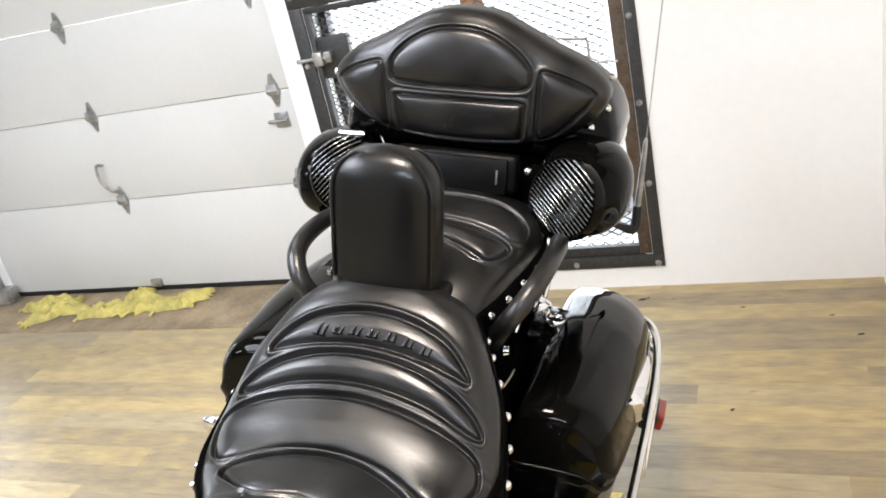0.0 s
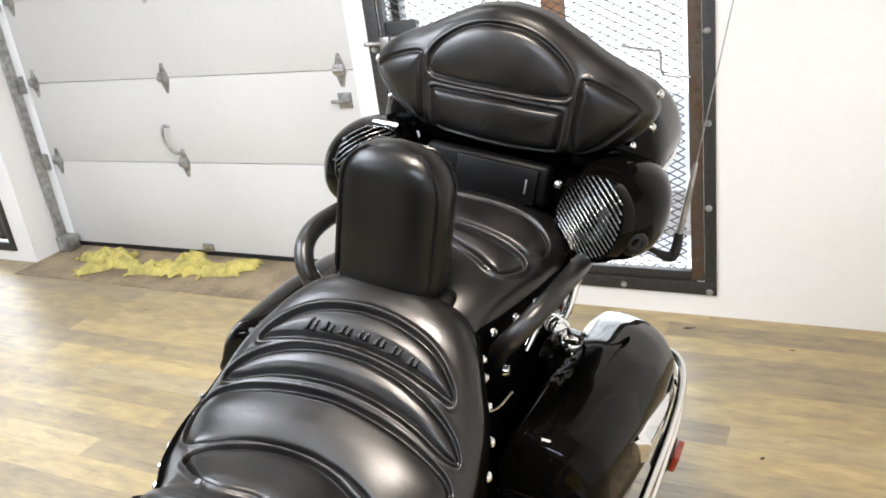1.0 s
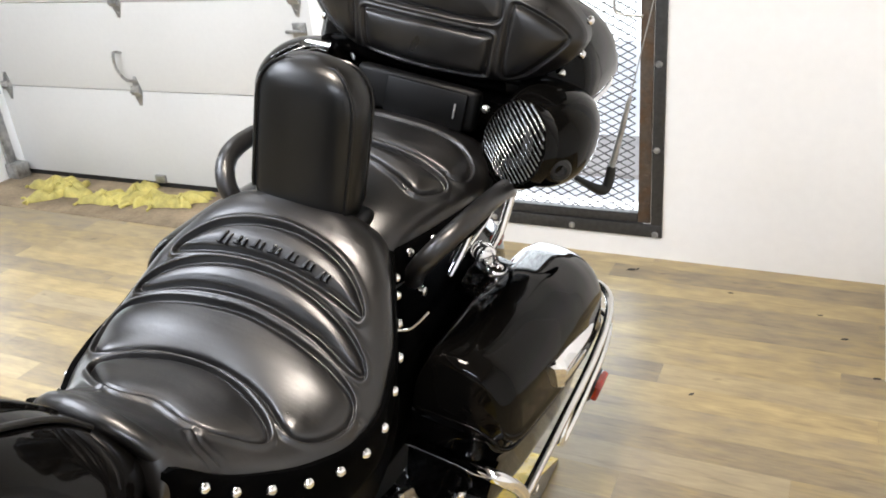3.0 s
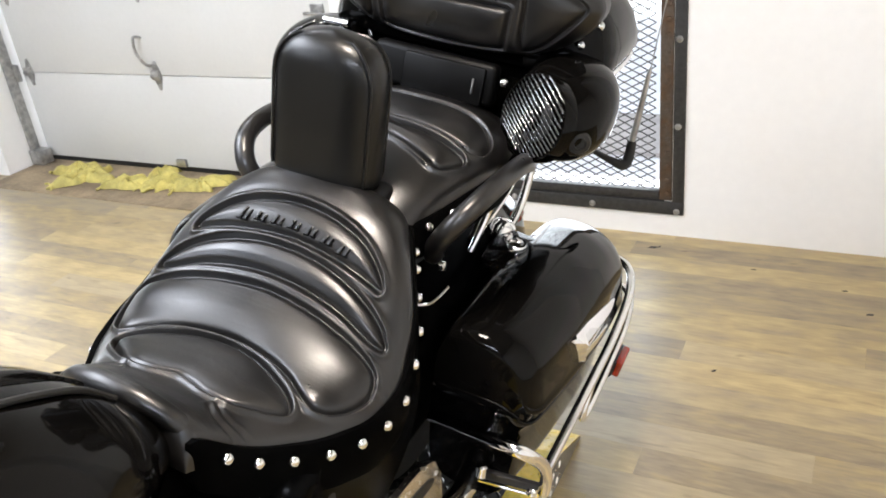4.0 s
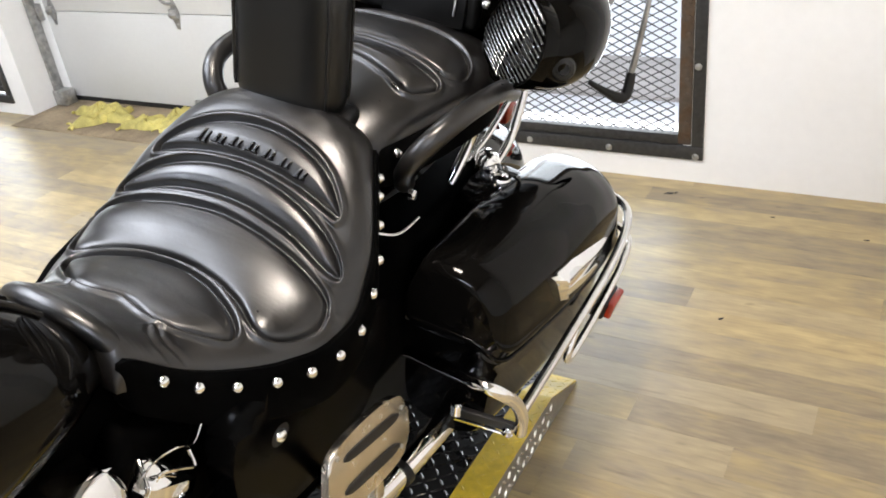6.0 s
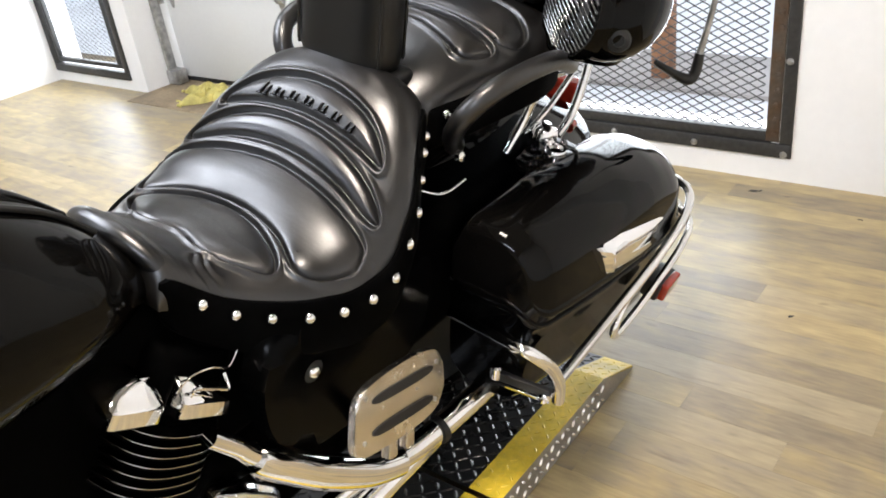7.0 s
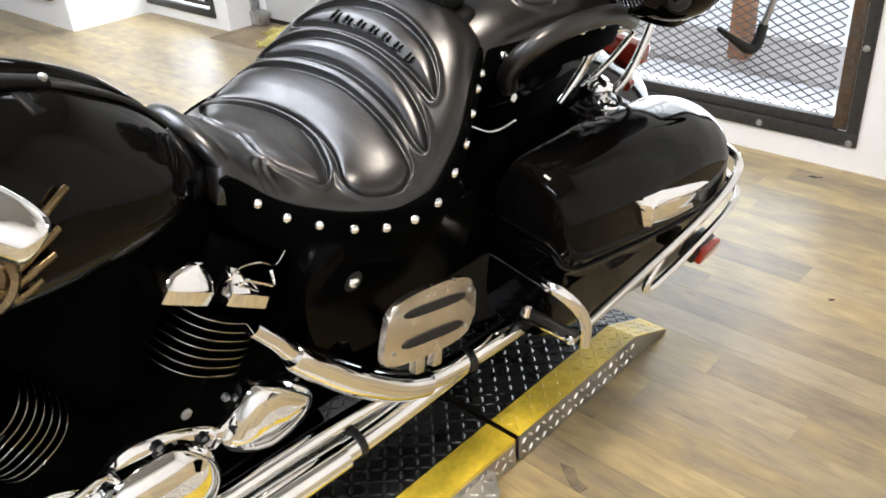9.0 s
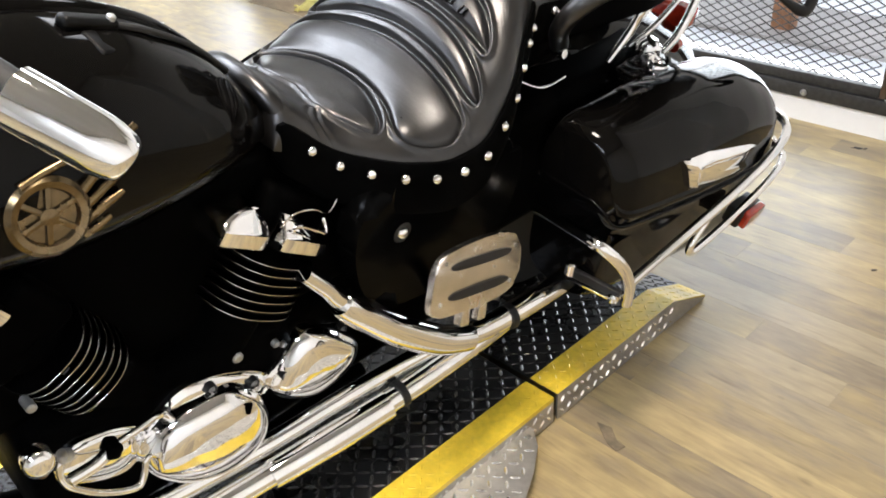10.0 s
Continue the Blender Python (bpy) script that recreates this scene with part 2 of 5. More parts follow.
wall("wall_stub_left", -5.2, -5.0, -0.50, 0.10, 0, TOP)
# the wall with the glass door
wall("wall_glass_sill", -5.0, -4.12, -0.10, 0.06, 0, 0.07)
wall("wall_glass_head", -5.0, -4.12, -0.10, 0.06, 2.1, TOP)
wall("wall_garage_pier", -4.12, -3.95, -0.10, 0.40, 0, TOP)
wall("wall_garage_head", -3.95, -1.52, -0.02, 0.18, 2.45, TOP)
wall("wall_garage_reveal", -1.56, -1.52, 0.10, 0.40, 0, TOP)

# Out of view; its grey is balanced for reflections in leather and chrome.
ceiling = tagged(link("ceiling", box(-9.2, 5.2, -9.2, 0.5, TOP, TOP + 0.1), CEILING, smooth=False), "plain grey ceiling, out of view", "ceiling", kind="structure")

# outside
tagged(link("backdrop", box(-14, 8, 4.0, 4.05, -1, 6), DAYLIGHT, smooth=False), "bright overcast daylight over snow", "backdrop", kind="structure")
SNOW = material("trodden snow", (0.78, 0.80, 0.84), 0.8, vary=0.08, scale=1.5, bump=0.3, bump_scale=12)
tagged(link("ground", box(-60, 60, 0.45, 60, -0.12, -0.02), SNOW, smooth=False), "white snowy yard outside the windows", "ground", kind="structure")

# Grey strip laid on the ground in place of shading at the snow's edge.
SNOW_SHADE = material("grey for shaded snow", (0.35, 0.33, 0.32), 0.6, vary=0.2, scale=3)
tagged(link("pavement", box(-4.5, 3.5, 0.9, 1.5, -0.05, 0.004), SNOW_SHADE, smooth=False), "grey strip outside the window, standing in for shaded snow", "pavement", kind="structure")
tagged(link("threshold", box(-3.95, -1.40, -0.27, 0.45, -0.05, 0.006, 0.004), CONCRETE, smooth=False), "bare brown stained concrete strip under the garage door", "threshold", kind="structure")


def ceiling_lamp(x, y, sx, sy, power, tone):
    ob = thing("ceiling_light", "flat white ceiling light fitting, out of view and switched on", "ceiling light", group="ceiling lights", at=pose(x, y, TOP))
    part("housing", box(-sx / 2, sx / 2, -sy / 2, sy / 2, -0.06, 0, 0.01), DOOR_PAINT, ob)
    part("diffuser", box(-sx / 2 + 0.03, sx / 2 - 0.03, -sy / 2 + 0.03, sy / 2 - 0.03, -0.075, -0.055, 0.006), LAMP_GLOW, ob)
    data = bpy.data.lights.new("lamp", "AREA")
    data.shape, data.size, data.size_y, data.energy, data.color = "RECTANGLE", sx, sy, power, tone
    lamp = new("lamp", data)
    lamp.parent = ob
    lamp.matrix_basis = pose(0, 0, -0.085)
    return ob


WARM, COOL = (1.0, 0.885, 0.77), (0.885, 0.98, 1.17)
# All out of view: second and fourth follow reflections and shadow, others add fill.
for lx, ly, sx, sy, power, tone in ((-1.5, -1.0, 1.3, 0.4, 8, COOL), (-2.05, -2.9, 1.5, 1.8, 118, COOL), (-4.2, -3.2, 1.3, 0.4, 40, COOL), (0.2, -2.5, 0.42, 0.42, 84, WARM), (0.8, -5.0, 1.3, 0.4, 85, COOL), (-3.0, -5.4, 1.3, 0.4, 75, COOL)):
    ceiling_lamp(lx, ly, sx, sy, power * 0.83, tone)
# daylight that comes in at the openings
for name, px, py, pz, sx, sz, power in (("window_light", -0.69, 0.35, 0.78, 1.2, 1.2, 34), ("door_light", -4.56, 0.15, 1.1, 0.8, 1.9, 60)):
    data = bpy.data.lights.new(name, "AREA")
    data.shape, data.size, data.size_y, data.energy, data.color = "RECTANGLE", sx, sz, power, (0.86, 0.93, 1.0)
    new(name, data).matrix_basis = pose(px, py, pz, -90, 0, 0)


# ---------- garage door ----------
def garage_door():
    root = thing("garage_door", "white enamelled sectional garage door, closed, with hinges and a lift handle", "garage door", kind="structure")
    x0, x1, y = -3.90, -1.57, 0.17
    seams = [0.035, 0.565, 1.035, 1.50, 1.97, 2.45]
    for a, b in zip(seams, seams[1:]):
        part("panel", box(x0, x1, y, y + 0.045, a + 0.002, b - 0.002, 0.004), DOOR_PAINT, root)
    part("bottom_seal", box(x0, x1, y + 0.005, y + 0.04, 0.006, 0.036, 0.006), RUBBER, root, "black rubber bottom seal")
    for x in (-2.815, -1.70, -3.83):
        for z in seams[1:-1]:
            h = part("hinge", prism([(-0.008, -0.08), (0.008, -0.08), (0.030, -0.012), (0.030, 0.012), (0.008, 0.08), (-0.008, 0.08), (-0.030, 0.012), (-0.030, -0.012)], 0.005, pose(x, y, z, 90), 0.001, 1), ZINC, root, "galvanised steel hinge")
            part("knuckle", tube([(x - 0.03, y - 0.016, z), (x + 0.03, y - 0.016, z)], 0.012, 10, 1, smooth_path=False), ZINC, h)
            part("bracket", turned(box(-0.028, 0.028, -0.018, 0, -0.02, 0.03, 0.004), pose(x, y - 0.004, z)), ZINC, h)
            for dz in (-0.055, 0.055):
                part("bolt", lathe([(0, 0.006), (0.007, 0.005), (0.008, 0)], 8, pose(x, y - 0.005, z + dz, 90)), ZINC, h)
    part("lift_handle", tube([(-2.87, y, 0.77), (-2.875, y - 0.045, 0.78), (-2.88, y - 0.05, 0.71), (-2.86, y - 0.045, 0.66), (-2.84, y - 0.03, 0.63), (-2.82, y, 0.62)], 0.008, 10, 6), ZINC, root, "bent steel lift handle")
    part("bottom_bracket", box(-2.83, -2.76, y - 0.02, y, 0.04, 0.085, 0.004), ZINC, root)
    latch = part("latch", box(-1.735, -1.66, y - 0.012, y, 0.855, 0.93, 0.004), ZINC, root, "galvanised slide latch")
    part("latch_bolt", tube([(-1.765, y - 0.022, 0.89), (-1.66, y - 0.022, 0.89)], 0.008, 10, 1, smooth_path=False), ZINC, latch)
    # tracks
    for x, sgn in ((-3.925, 1), (-1.545, -1)):
        t = part("track", box(x - 0.012, x + 0.012, y - 0.10, y - 0.04, 0.02, 2.4, 0.004), ZINC, root, "galvanised roller track")
        part("track_foot", box(x - 0.02, x + 0.06 * sgn + 0.02, y - 0.11, y - 0.02, 0.008, 0.10, 0.006), ZINC, t)
        for z in seams[1:-1]:
            part("roller", lathe([(0, -0.012), (0.022, -0.012), (0.022, 0.012), (0, 0.012)], 14, pose(x, y - 0.06, z, 0, 90, 0)), ZINC, t)
            part("track_clip", box(x - 0.035, x + 0.035, y - 0.05, y - 0.02, z - 0.05, z + 0.05, 0.004), ZINC, t)
    return root


garage_door()


# ---------- steel window gate ----------
def mesh_sheet(x0, x1, z0, z1, y, sx, sz, w):
    """Expanded metal: zigzag strands joined at their tips."""
    bm = bmesh.new()
    rows = int((z1 - z0) / sz)
    cols = int((x1 - x0) / sx)
    for r in range(rows + 1):
        za = z0 + r * sz
        for c in range(cols * 2):
            xa, xb = x0 + c * sx / 2, x0 + (c + 1) * sx / 2
            up = (c + r) % 2 == 0
            p, q = (za, za + sz) if up else (za + sz, za)
            p, q = min(p, z1), min(q, z1)
            if p == q:
                continue
            lo = [bm.verts.new((xx, y + dy, zz + dz)) for xx, zz in ((xa, p), (xb, q)) for dy, dz in ((-w, -w), (w, -w * 0.3), (0, w))]
            for i in range(3):
                j = (i + 1) % 3
                bm.faces.new((lo[i], lo[j], lo[j + 3], lo[i + 3]))
    return bm


def window_gate():
    root = thing("window_gate", "black steel angle frame bolted to the wall with expanded mesh", "security gate", kind="structure")
    x0, x1, z0, z1, w = -1.417, 0.027, 0.098, 1.468, 0.085
    part("frame_bar", box(x0, x1, -0.004, 0.04, z0, z0 + 0.055, 0.003), STEEL, root)
    part("frame_bar", box(x0, x1, -0.004, 0.04, z1 - 0.075, z1, 0.003), STEEL, root)
    part("frame_bar", box(x0, x0 + 0.062, -0.003, 0.04, z0 + 0.055, z1 - 0.075, 0.003), STEEL, root)
    part("frame_bar", box(x1 - 0.045, x1, -0.003, 0.04, z0 + 0.055, z1 - 0.075, 0.003), STEEL, root)
    leaf = part("leaf_frame", box(x1 - 0.098, x1 - 0.048, 0.002, 0.045, z0 + 0.06, z1 - 0.08, 0.003), RUST, root, "rusty steel leaf stile")
    part("leaf_bar", box(x0 + 0.065, x1 - 0.1, 0.004, 0.04, z0 + 0.058, z0 + 0.098, 0.003), STEEL, leaf)
    part("leaf_bar", box(x0 + 0.065, x1 - 0.1, 0.004, 0.04, z1 - 0.105, z1 - 0.08, 0.003), STEEL, leaf)
    part("leaf_bar", box(x0 + 0.065, x0 + 0.09, 0.004, 0.04, z0 + 0.085, z1 - 0.105, 0.003), STEEL, leaf)
    for i in range(22):
        part("weld", lathe([(0, 0.006), (0.010, 0.004), (0.012, 0)], 8, pose(x1 - 0.066, 0.003, z0 + 0.09 + i * 0.058, 90)), RUST, leaf)
    tagged(part("mesh", mesh_sheet(x0 + 0.085, x1 - 0.095, z0 + 0.075, z1 - 0.1, 0.03, 0.062, 0.0165, 0.0025), MESH_STEEL, root, "expanded steel mesh", smooth=False))
    for x, zs in ((0.0, (0.113, 0.474, 0.812, 1.15, 1.445)), (-1.39, (0.113, 0.474, 0.812, 1.15, 1.445))):
        for z in zs:
            part("bolt", lathe([(0, 0.009), (0.009, 0.008), (0.013, 0.003), (0.014, 0)], 12, pose(x, -0.004, z, 90)), ZINC, root)
    for x in (-0.349, -0.70, -1.05):
        for z in (0.12, 1.44):
            part("bolt", lathe([(0, 0.009), (0.009, 0.008), (0.013, 0.003), (0.014, 0)], 12, pose(x, -0.004, z, 90)), ZINC, root)
    part("pull_rod", tube([(-0.306, -0.02, 1.114), (-0.20, -0.022, 1.095), (-0.166, -0.022, 1.087), (-0.163, -0.022, 1.02), (-0.14, -0.022, 1.0), (-0.059, -0.015, 0.99)], 0.006, 8, 5), ZINC, root, "bent zinc pull rod")
    lock = part("lock_box", box(-1.335, -1.18, 0.012, 0.05, 1.08, 1.26, 0.004), STEEL, root, "brown steel lock plate")
    part("bolt_bar", tube([(-1.43, -0.012, 1.175), (-1.27, -0.012, 1.175)], 0.009, 10, 1, smooth_path=False), ZINC, lock, "zinc slide bolt")
    part("padlock", box(-1.345, -1.30, -0.03, 0.004, 1.145, 1.205, 0.006), ZINC, lock)
    part("bolt_guide", box(-1.295, -1.26, -0.02, 0.012, 1.155, 1.20, 0.004), ZINC, lock)
    return root


window_gate()


def window_frame():
    root = thing("window_1", "wide daylit window behind the steel gate", "window", kind="structure")
    part("window_frame", box(-1.34, -1.30, 0.10, 0.16, 0.145, 1.40, 0.004), DARK_PLASTIC, root)
    part("window_frame", box(-0.09, -0.05, 0.10, 0.16, 0.145, 1.40, 0.004), DARK_PLASTIC, root)
    part("post", box(-1.00, -0.90, 1.02, 1.12, 0.0, 1.9, 0.006), WOOD_POST, root, "brown timber post outside")
    return root


window_frame()


def glass_door():
    root = thing("door_1", "dark metal framed glass door with bright daylight behind", "door", kind="structure")
    x0, x1, y, z0, z1 = -5.0, -4.10, -0.115, 0.07, 2.12
    for a, b, c, d in ((x0, x1, z0, z0 + 0.05), (x0, x1, z1 - 0.05, z1), (x0, x0 + 0.04, z0 + 0.05, z1 - 0.05), (x1 - 0.04, x1, z0 + 0.05, z1 - 0.05)):
        part("frame_bar", box(a, b, y, y + 0.05, c, d, 0.003), STEEL, root)
    leaf = part("leaf_frame", box(x0 + 0.06, x1 - 0.06, y + 0.01, y + 0.04, z0 + 0.07, z0 + 0.10, 0.003), STEEL, root)
    part("stile", box(x0 + 0.06, x0 + 0.085, y + 0.01, y + 0.04, z0 + 0.10, z1 - 0.07, 0.003), STEEL, leaf)
    part("stile", box(x1 - 0.11, x1 - 0.085, y + 0.01, y + 0.04, z0 + 0.10, z1 - 0.07, 0.003), STEEL, leaf)
    part("lock_box", box(x1 - 0.27, x1 - 0.11, y, y + 0.035, 0.70, 0.92, 0.004), STEEL, leaf, "dark steel lock plate")
    part("mesh", mesh_sheet(x0 + 0.08, x1 - 0.1, z0 + 0.09, 1.6, y + 0.03, 0.062, 0.0165, 0.0014), MESH_STEEL, root, "expanded steel mesh", smooth=False)
    part("reveal", box(-4.42, -4.36, 0.3, 0.36, 0, 2.2, 0.004), WALL, root)
    return root


glass_door()

# ---------- the motorcycle, leaning on its side stand ----------
# own axes: x to its left side, y to its rear, z up the leaning frame
bike = thing("motorcycle", "black touring motorcycle with studded leather seats, leaning on its stand", "motorcycle", at=pose(-0.393, 0, 0.136, 0, 12, 0))


def poly_distance(points, outline):
    """Signed distances of points (n, 2) from a closed outline; negative inside."""
    o = np.asarray(outline, float)
    best = np.full(len(points), 1e9)
    inside = np.zeros(len(points), bool)
    for a, b in zip(o, np.roll(o, -1, axis=0)):
        d = b - a
        t = np.clip(((points - a) @ d) / max(d @ d, 1e-12), 0, 1)
        best = np.minimum(best, np.hypot(*(points - a - t[:, None] * d).T))
        cross = (a[1] > points[:, 1]) != (b[1] > points[:, 1])
        if d[1] != 0:
            inside ^= cross & (points[:, 0] < d[0] * (points[:, 1] - a[1]) / d[1] + a[0])
    return np.where(inside, -best, best)


def mirrored(right, n=6):
    """A smooth closed outline from its right half, which starts and ends on the middle line."""
    left = [(-x, y) for x, y in right[::-1] if x > 1e-6]
    return [(q.x, q.y) for q in spline([(x, y, 0) for x, y in right + left], n, closed=True)]


def quilting(points, outlines, pillow=0.011, groove=0.009, welt=0.0072, soft=0.016, narrow=0.0034):
    """Relief of sewn panels: each one padded, with a sunk seam and a raised welt round it."""
    near = np.min([poly_distance(points, o) for o in outlines], axis=0)
    total = pillow * (1 - np.exp(-np.maximum(-near, 0) / soft))
    total -= groove * np.exp(-(near / narrow) ** 2)
    return total + welt * np.exp(-((near - 0.0085) / (narrow * 1.15)) ** 2)


def grid_mesh(name, verts, rows, cols, mat, parent, label="", closed=False):
    faces = []
    for i in range(rows - 1):
        for j in range(cols if closed else cols - 1):
            k = (j + 1) % cols
            faces.append((i * cols + j, i * cols + k, (i + 1) * cols + k, (i + 1) * cols + j))
    me = bpy.data.meshes.new(name)
    me.from_pydata([tuple(v) for v in verts], [], faces)
    me.materials.append(mat)
    me.shade_smooth()
    ob = new(name, me)
    ob.parent = parent
    if label:
        ob["label"] = label
    return ob


class SeatForm:
    """A saddle: ridge height, half width and skirt height along y."""

    def __init__(self, y, ridge, half, skirt):
        self.y, self.ridge, self.half, self.skirt = (np.array(v) for v in (y, ridge, half, skirt))
        self.lo, self.hi = y[0], y[-1]

    def along(self, y):
        p = [np.interp(np.asarray(y)[..., None] + np.linspace(-0.022, 0.022, 7), self.y, v).mean(-1) for v in (self.ridge, self.half, self.skirt)]
        return p

    def height(self, x, y):
        r, w, s = self.along(y)
        u = np.clip(np.abs(x) / w, 0, 1) ** 1.25
        return s + (r - s) * np.clip(1 - u * u, 0, 1) ** 0.275

    def mesh(self, name, outlines, mat, parent, rows=240, cols=230, label="", creases=()):
        ys = np.linspace(self.lo, self.hi, rows)
        th = np.linspace(-1, 1, cols)
        th = np.sign(th) * (1 - (1 - np.abs(th)) ** 1.25) * math.pi / 2
        r, w, s = (v[:, None] for v in self.along(ys))
        x = w * np.sign(np.sin(th)) * np.abs(np.sin(th)) ** 0.8
        z = s + (r - s) * np.clip(np.cos(th), 0, 1) ** 0.55
        y = np.repeat(ys[:, None], cols, 1)
        end = np.minimum((ys - self.lo) / 0.03, (self.hi - ys) / 0.03).clip(0, 1)[:, None]
        z = s + (z - s) * np.sqrt(1 - (1 - end) ** 2)
        pts = np.stack([x.ravel(), y.ravel()], 1)
        flat = np.clip(np.cos(th), 0, 1)[None, :] ** 0.3 * np.ones_like(x)
        relief = quilting(pts, outlines)
        for crease, deep in creases:
            away = np.full(len(pts), 1e9)
            for a, b in zip(crease, crease[1:]):
                a, d = np.array(a), np.array(b) - np.array(a)
                t = np.clip(((pts - a) @ d) / (d @ d), 0, 1)
                away = np.minimum(away, np.hypot(*(pts - a - t[:, None] * d).T))
            relief += deep * (1.1 * np.exp(-((away - 0.007) / 0.005) ** 2) - np.exp(-(away / 0.003) ** 2))
        lift_by = relief.reshape(x.shape) * flat
        slope = np.gradient(np.interp(ys, ys, r[:, 0]), ys)[:, None]
        norm = np.sqrt(1 + slope ** 2)
        z2 = z + lift_by / norm
        y2 = y - lift_by * slope / norm
        return grid_mesh(name, np.stack([x.ravel(), y2.ravel(), z2.ravel()], 1), rows, cols, mat, parent, label)


STUD = lathe([(0.0095, 0), (0.009, 0.0016), (0.0065, 0.0065), (0.003, 0.008), (0, 0.0083)], 14)
stud_mesh = bpy.data.meshes.new("stud")
STUD.to_mesh(stud_mesh)
STUD.free()
stud_mesh.materials.append(CHROME)
stud_mesh.shade_smooth()


def skirt_and_studs(form, y0, y1, parent, drop, rise, stud_ys, stud_at):
    """The studded leather valance along both edges of a saddle."""
    for side in (1, -1):
        ys = np.linspace(y0, y1, 60)
        r, w, s = form.along(ys)
        rings = []
        for yy, ww, ss in zip(ys, w, s):
            fade = min(1.0, max(yy - y0, 0.0) / 0.02) ** 0.5
            rings.append([Vector((side * (ww + o * fade - 0.016 * (1 - fade)), yy, ss + h * (0.35 + 0.65 * fade))) for o, h in ((-0.012, rise), (0.001, rise + 0.002), (0.0055, rise - 0.006), (0.007, rise * 0.5), (0.009, 0), (0.010, -drop * 0.6), (0.006, -drop), (-0.02, -drop - 0.002))])
        part("valance", loft(rings, cap=False, closed=False), VALANCE, parent)
        for yy in stud_ys:
            ww, ss = float(np.interp(yy, ys, w)), float(np.interp(yy, ys, s))
            w2 = float(np.interp(yy + 0.01, ys, w))
            n = Vector((side, -(w2 - ww) / 0.01, 0.15)).normalized()
            p = Vector((side * (ww + 0.0085), yy, ss + stud_at))
            shared("stud", stud_mesh, parent, Matrix.Translation(p) @ n.to_track_quat("Z", "Y").to_matrix().to_4x4())


def rider_seat():
    form = SeatForm((-2.540, -2.505, -2.470, -2.43, -2.36, -2.28, -2.20, -2.12, -2.05, -2.0, -1.955),
                    (0.840, 0.870, 0.830, 0.800, 0.781, 0.781, 0.818, 0.897, 0.953, 0.963, 0.93),
                    (0.122, 0.132, 0.145, 0.170, 0.225, 0.262, 0.27, 0.248, 0.20, 0.17, 0.14),
                    (0.785, 0.765, 0.725, 0.698, 0.68, 0.67, 0.685, 0.755, 0.82, 0.845, 0.86))
    letters_panel = mirrored([(0, -2.074), (0.07, -2.080), (0.13, -2.094), (0.17, -2.116), (0.186, -2.134), (0.165, -2.134), (0.10, -2.127), (0, -2.121)])
    rib = mirrored([(0, -2.136), (0.08, -2.141), (0.155, -2.155), (0.205, -2.172), (0.226, -2.190), (0.20, -2.195), (0.12, -2.180), (0, -2.171)])
    main = mirrored([(0, -2.192), (0.065, -2.196), (0.125, -2.203), (0.187, -2.214), (0.226, -2.226), (0.238, -2.245), (0.238, -2.265), (0.225, -2.296), (0.206, -2.322), (0.186, -2.332), (0.167, -2.328), (0.150, -2.319), (0.115, -2.301), (0.065, -2.287), (0, -2.280)])
    front = mirrored([(0, -2.294), (0.055, -2.301), (0.10, -2.317), (0.140, -2.337), (0.161, -2.358), (0.158, -2.376), (0.130, -2.395), (0.095, -2.413), (0.055, -2.415), (0.02, -2.406), (0, -2.402)])
    creases = []
    for sx in (1, -1):
        creases += [([(sx * 0.088, -2.428), (sx * 0.104, -2.440), (sx * 0.124, -2.446), (sx * 0.150, -2.444)], 0.0017), ([(sx * 0.082, -2.440), (sx * 0.098, -2.455), (sx * 0.118, -2.463), (sx * 0.140, -2.462)], 0.0015), ([(sx * 0.242, -2.243), (sx * 0.256, -2.235)], 0.002)]
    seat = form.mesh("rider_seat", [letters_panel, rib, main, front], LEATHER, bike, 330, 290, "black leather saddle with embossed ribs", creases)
    skirt_and_studs(form, -2.535, -1.99, seat, 0.045, 0.055, (-2.485, -2.445, -2.403, -2.357, -2.307, -2.255, -2.203, -2.155, -2.115, -2.076, -2.040, -2.012), 0.030)
    # rolled nose lip
    right = [(0.04, -2.520, 0.856), (0.08, -2.514, 0.840), (0.108, -2.505, 0.812), (0.120, -2.494, 0.782)]
    arc = [(-x, y, z) for x, y, z in right[::-1]] + [(0, -2.522, 0.860)] + right
    part("nose_roll", tube(arc, [0.008, 0.014, 0.0165, 0.018, 0.018, 0.018, 0.0165, 0.014, 0.008], 22, 12), LEATHER, seat, "rolled leather lip at the saddle nose")
    # raised wordmark, kept as plain slanted bars in pairs
    slope = math.degrees(math.atan2(0.075, 0.08)) * 0.95
    shear = Matrix(((1, 0.32, 0, 0), (0, 1, 0, 0), (0, 0, 1, 0), (0, 0, 0, 1)))
    for k in range(7):
        x = -0.094 + k * 0.0335
        y = -2.1105 - 0.0075 * (x / 0.1) ** 2
        z = float(form.height(x, np.array(y))) + 0.0085
        tall = 0.0165 if k == 0 else 0.0085
        for dx, wide, cut_off in ((-0.0062, 0.0030, 0.0), (0.0060, 0.0026, 0.0025)):
            bm = box(dx - wide, dx + wide, -0.0085, tall - cut_off, -0.003, 0.0044, 0.0022, 2)
            box(dx - wide - 0.0026, dx + wide + 0.0026, -0.0092, -0.0056, -0.003, 0.0040, 0.0014, 1, bm=bm)
            bm.transform(pose(x, y, z, slope, 0, 0) @ shear)
            part("wordmark_bar", bm, EMBOSS, seat)
    return form


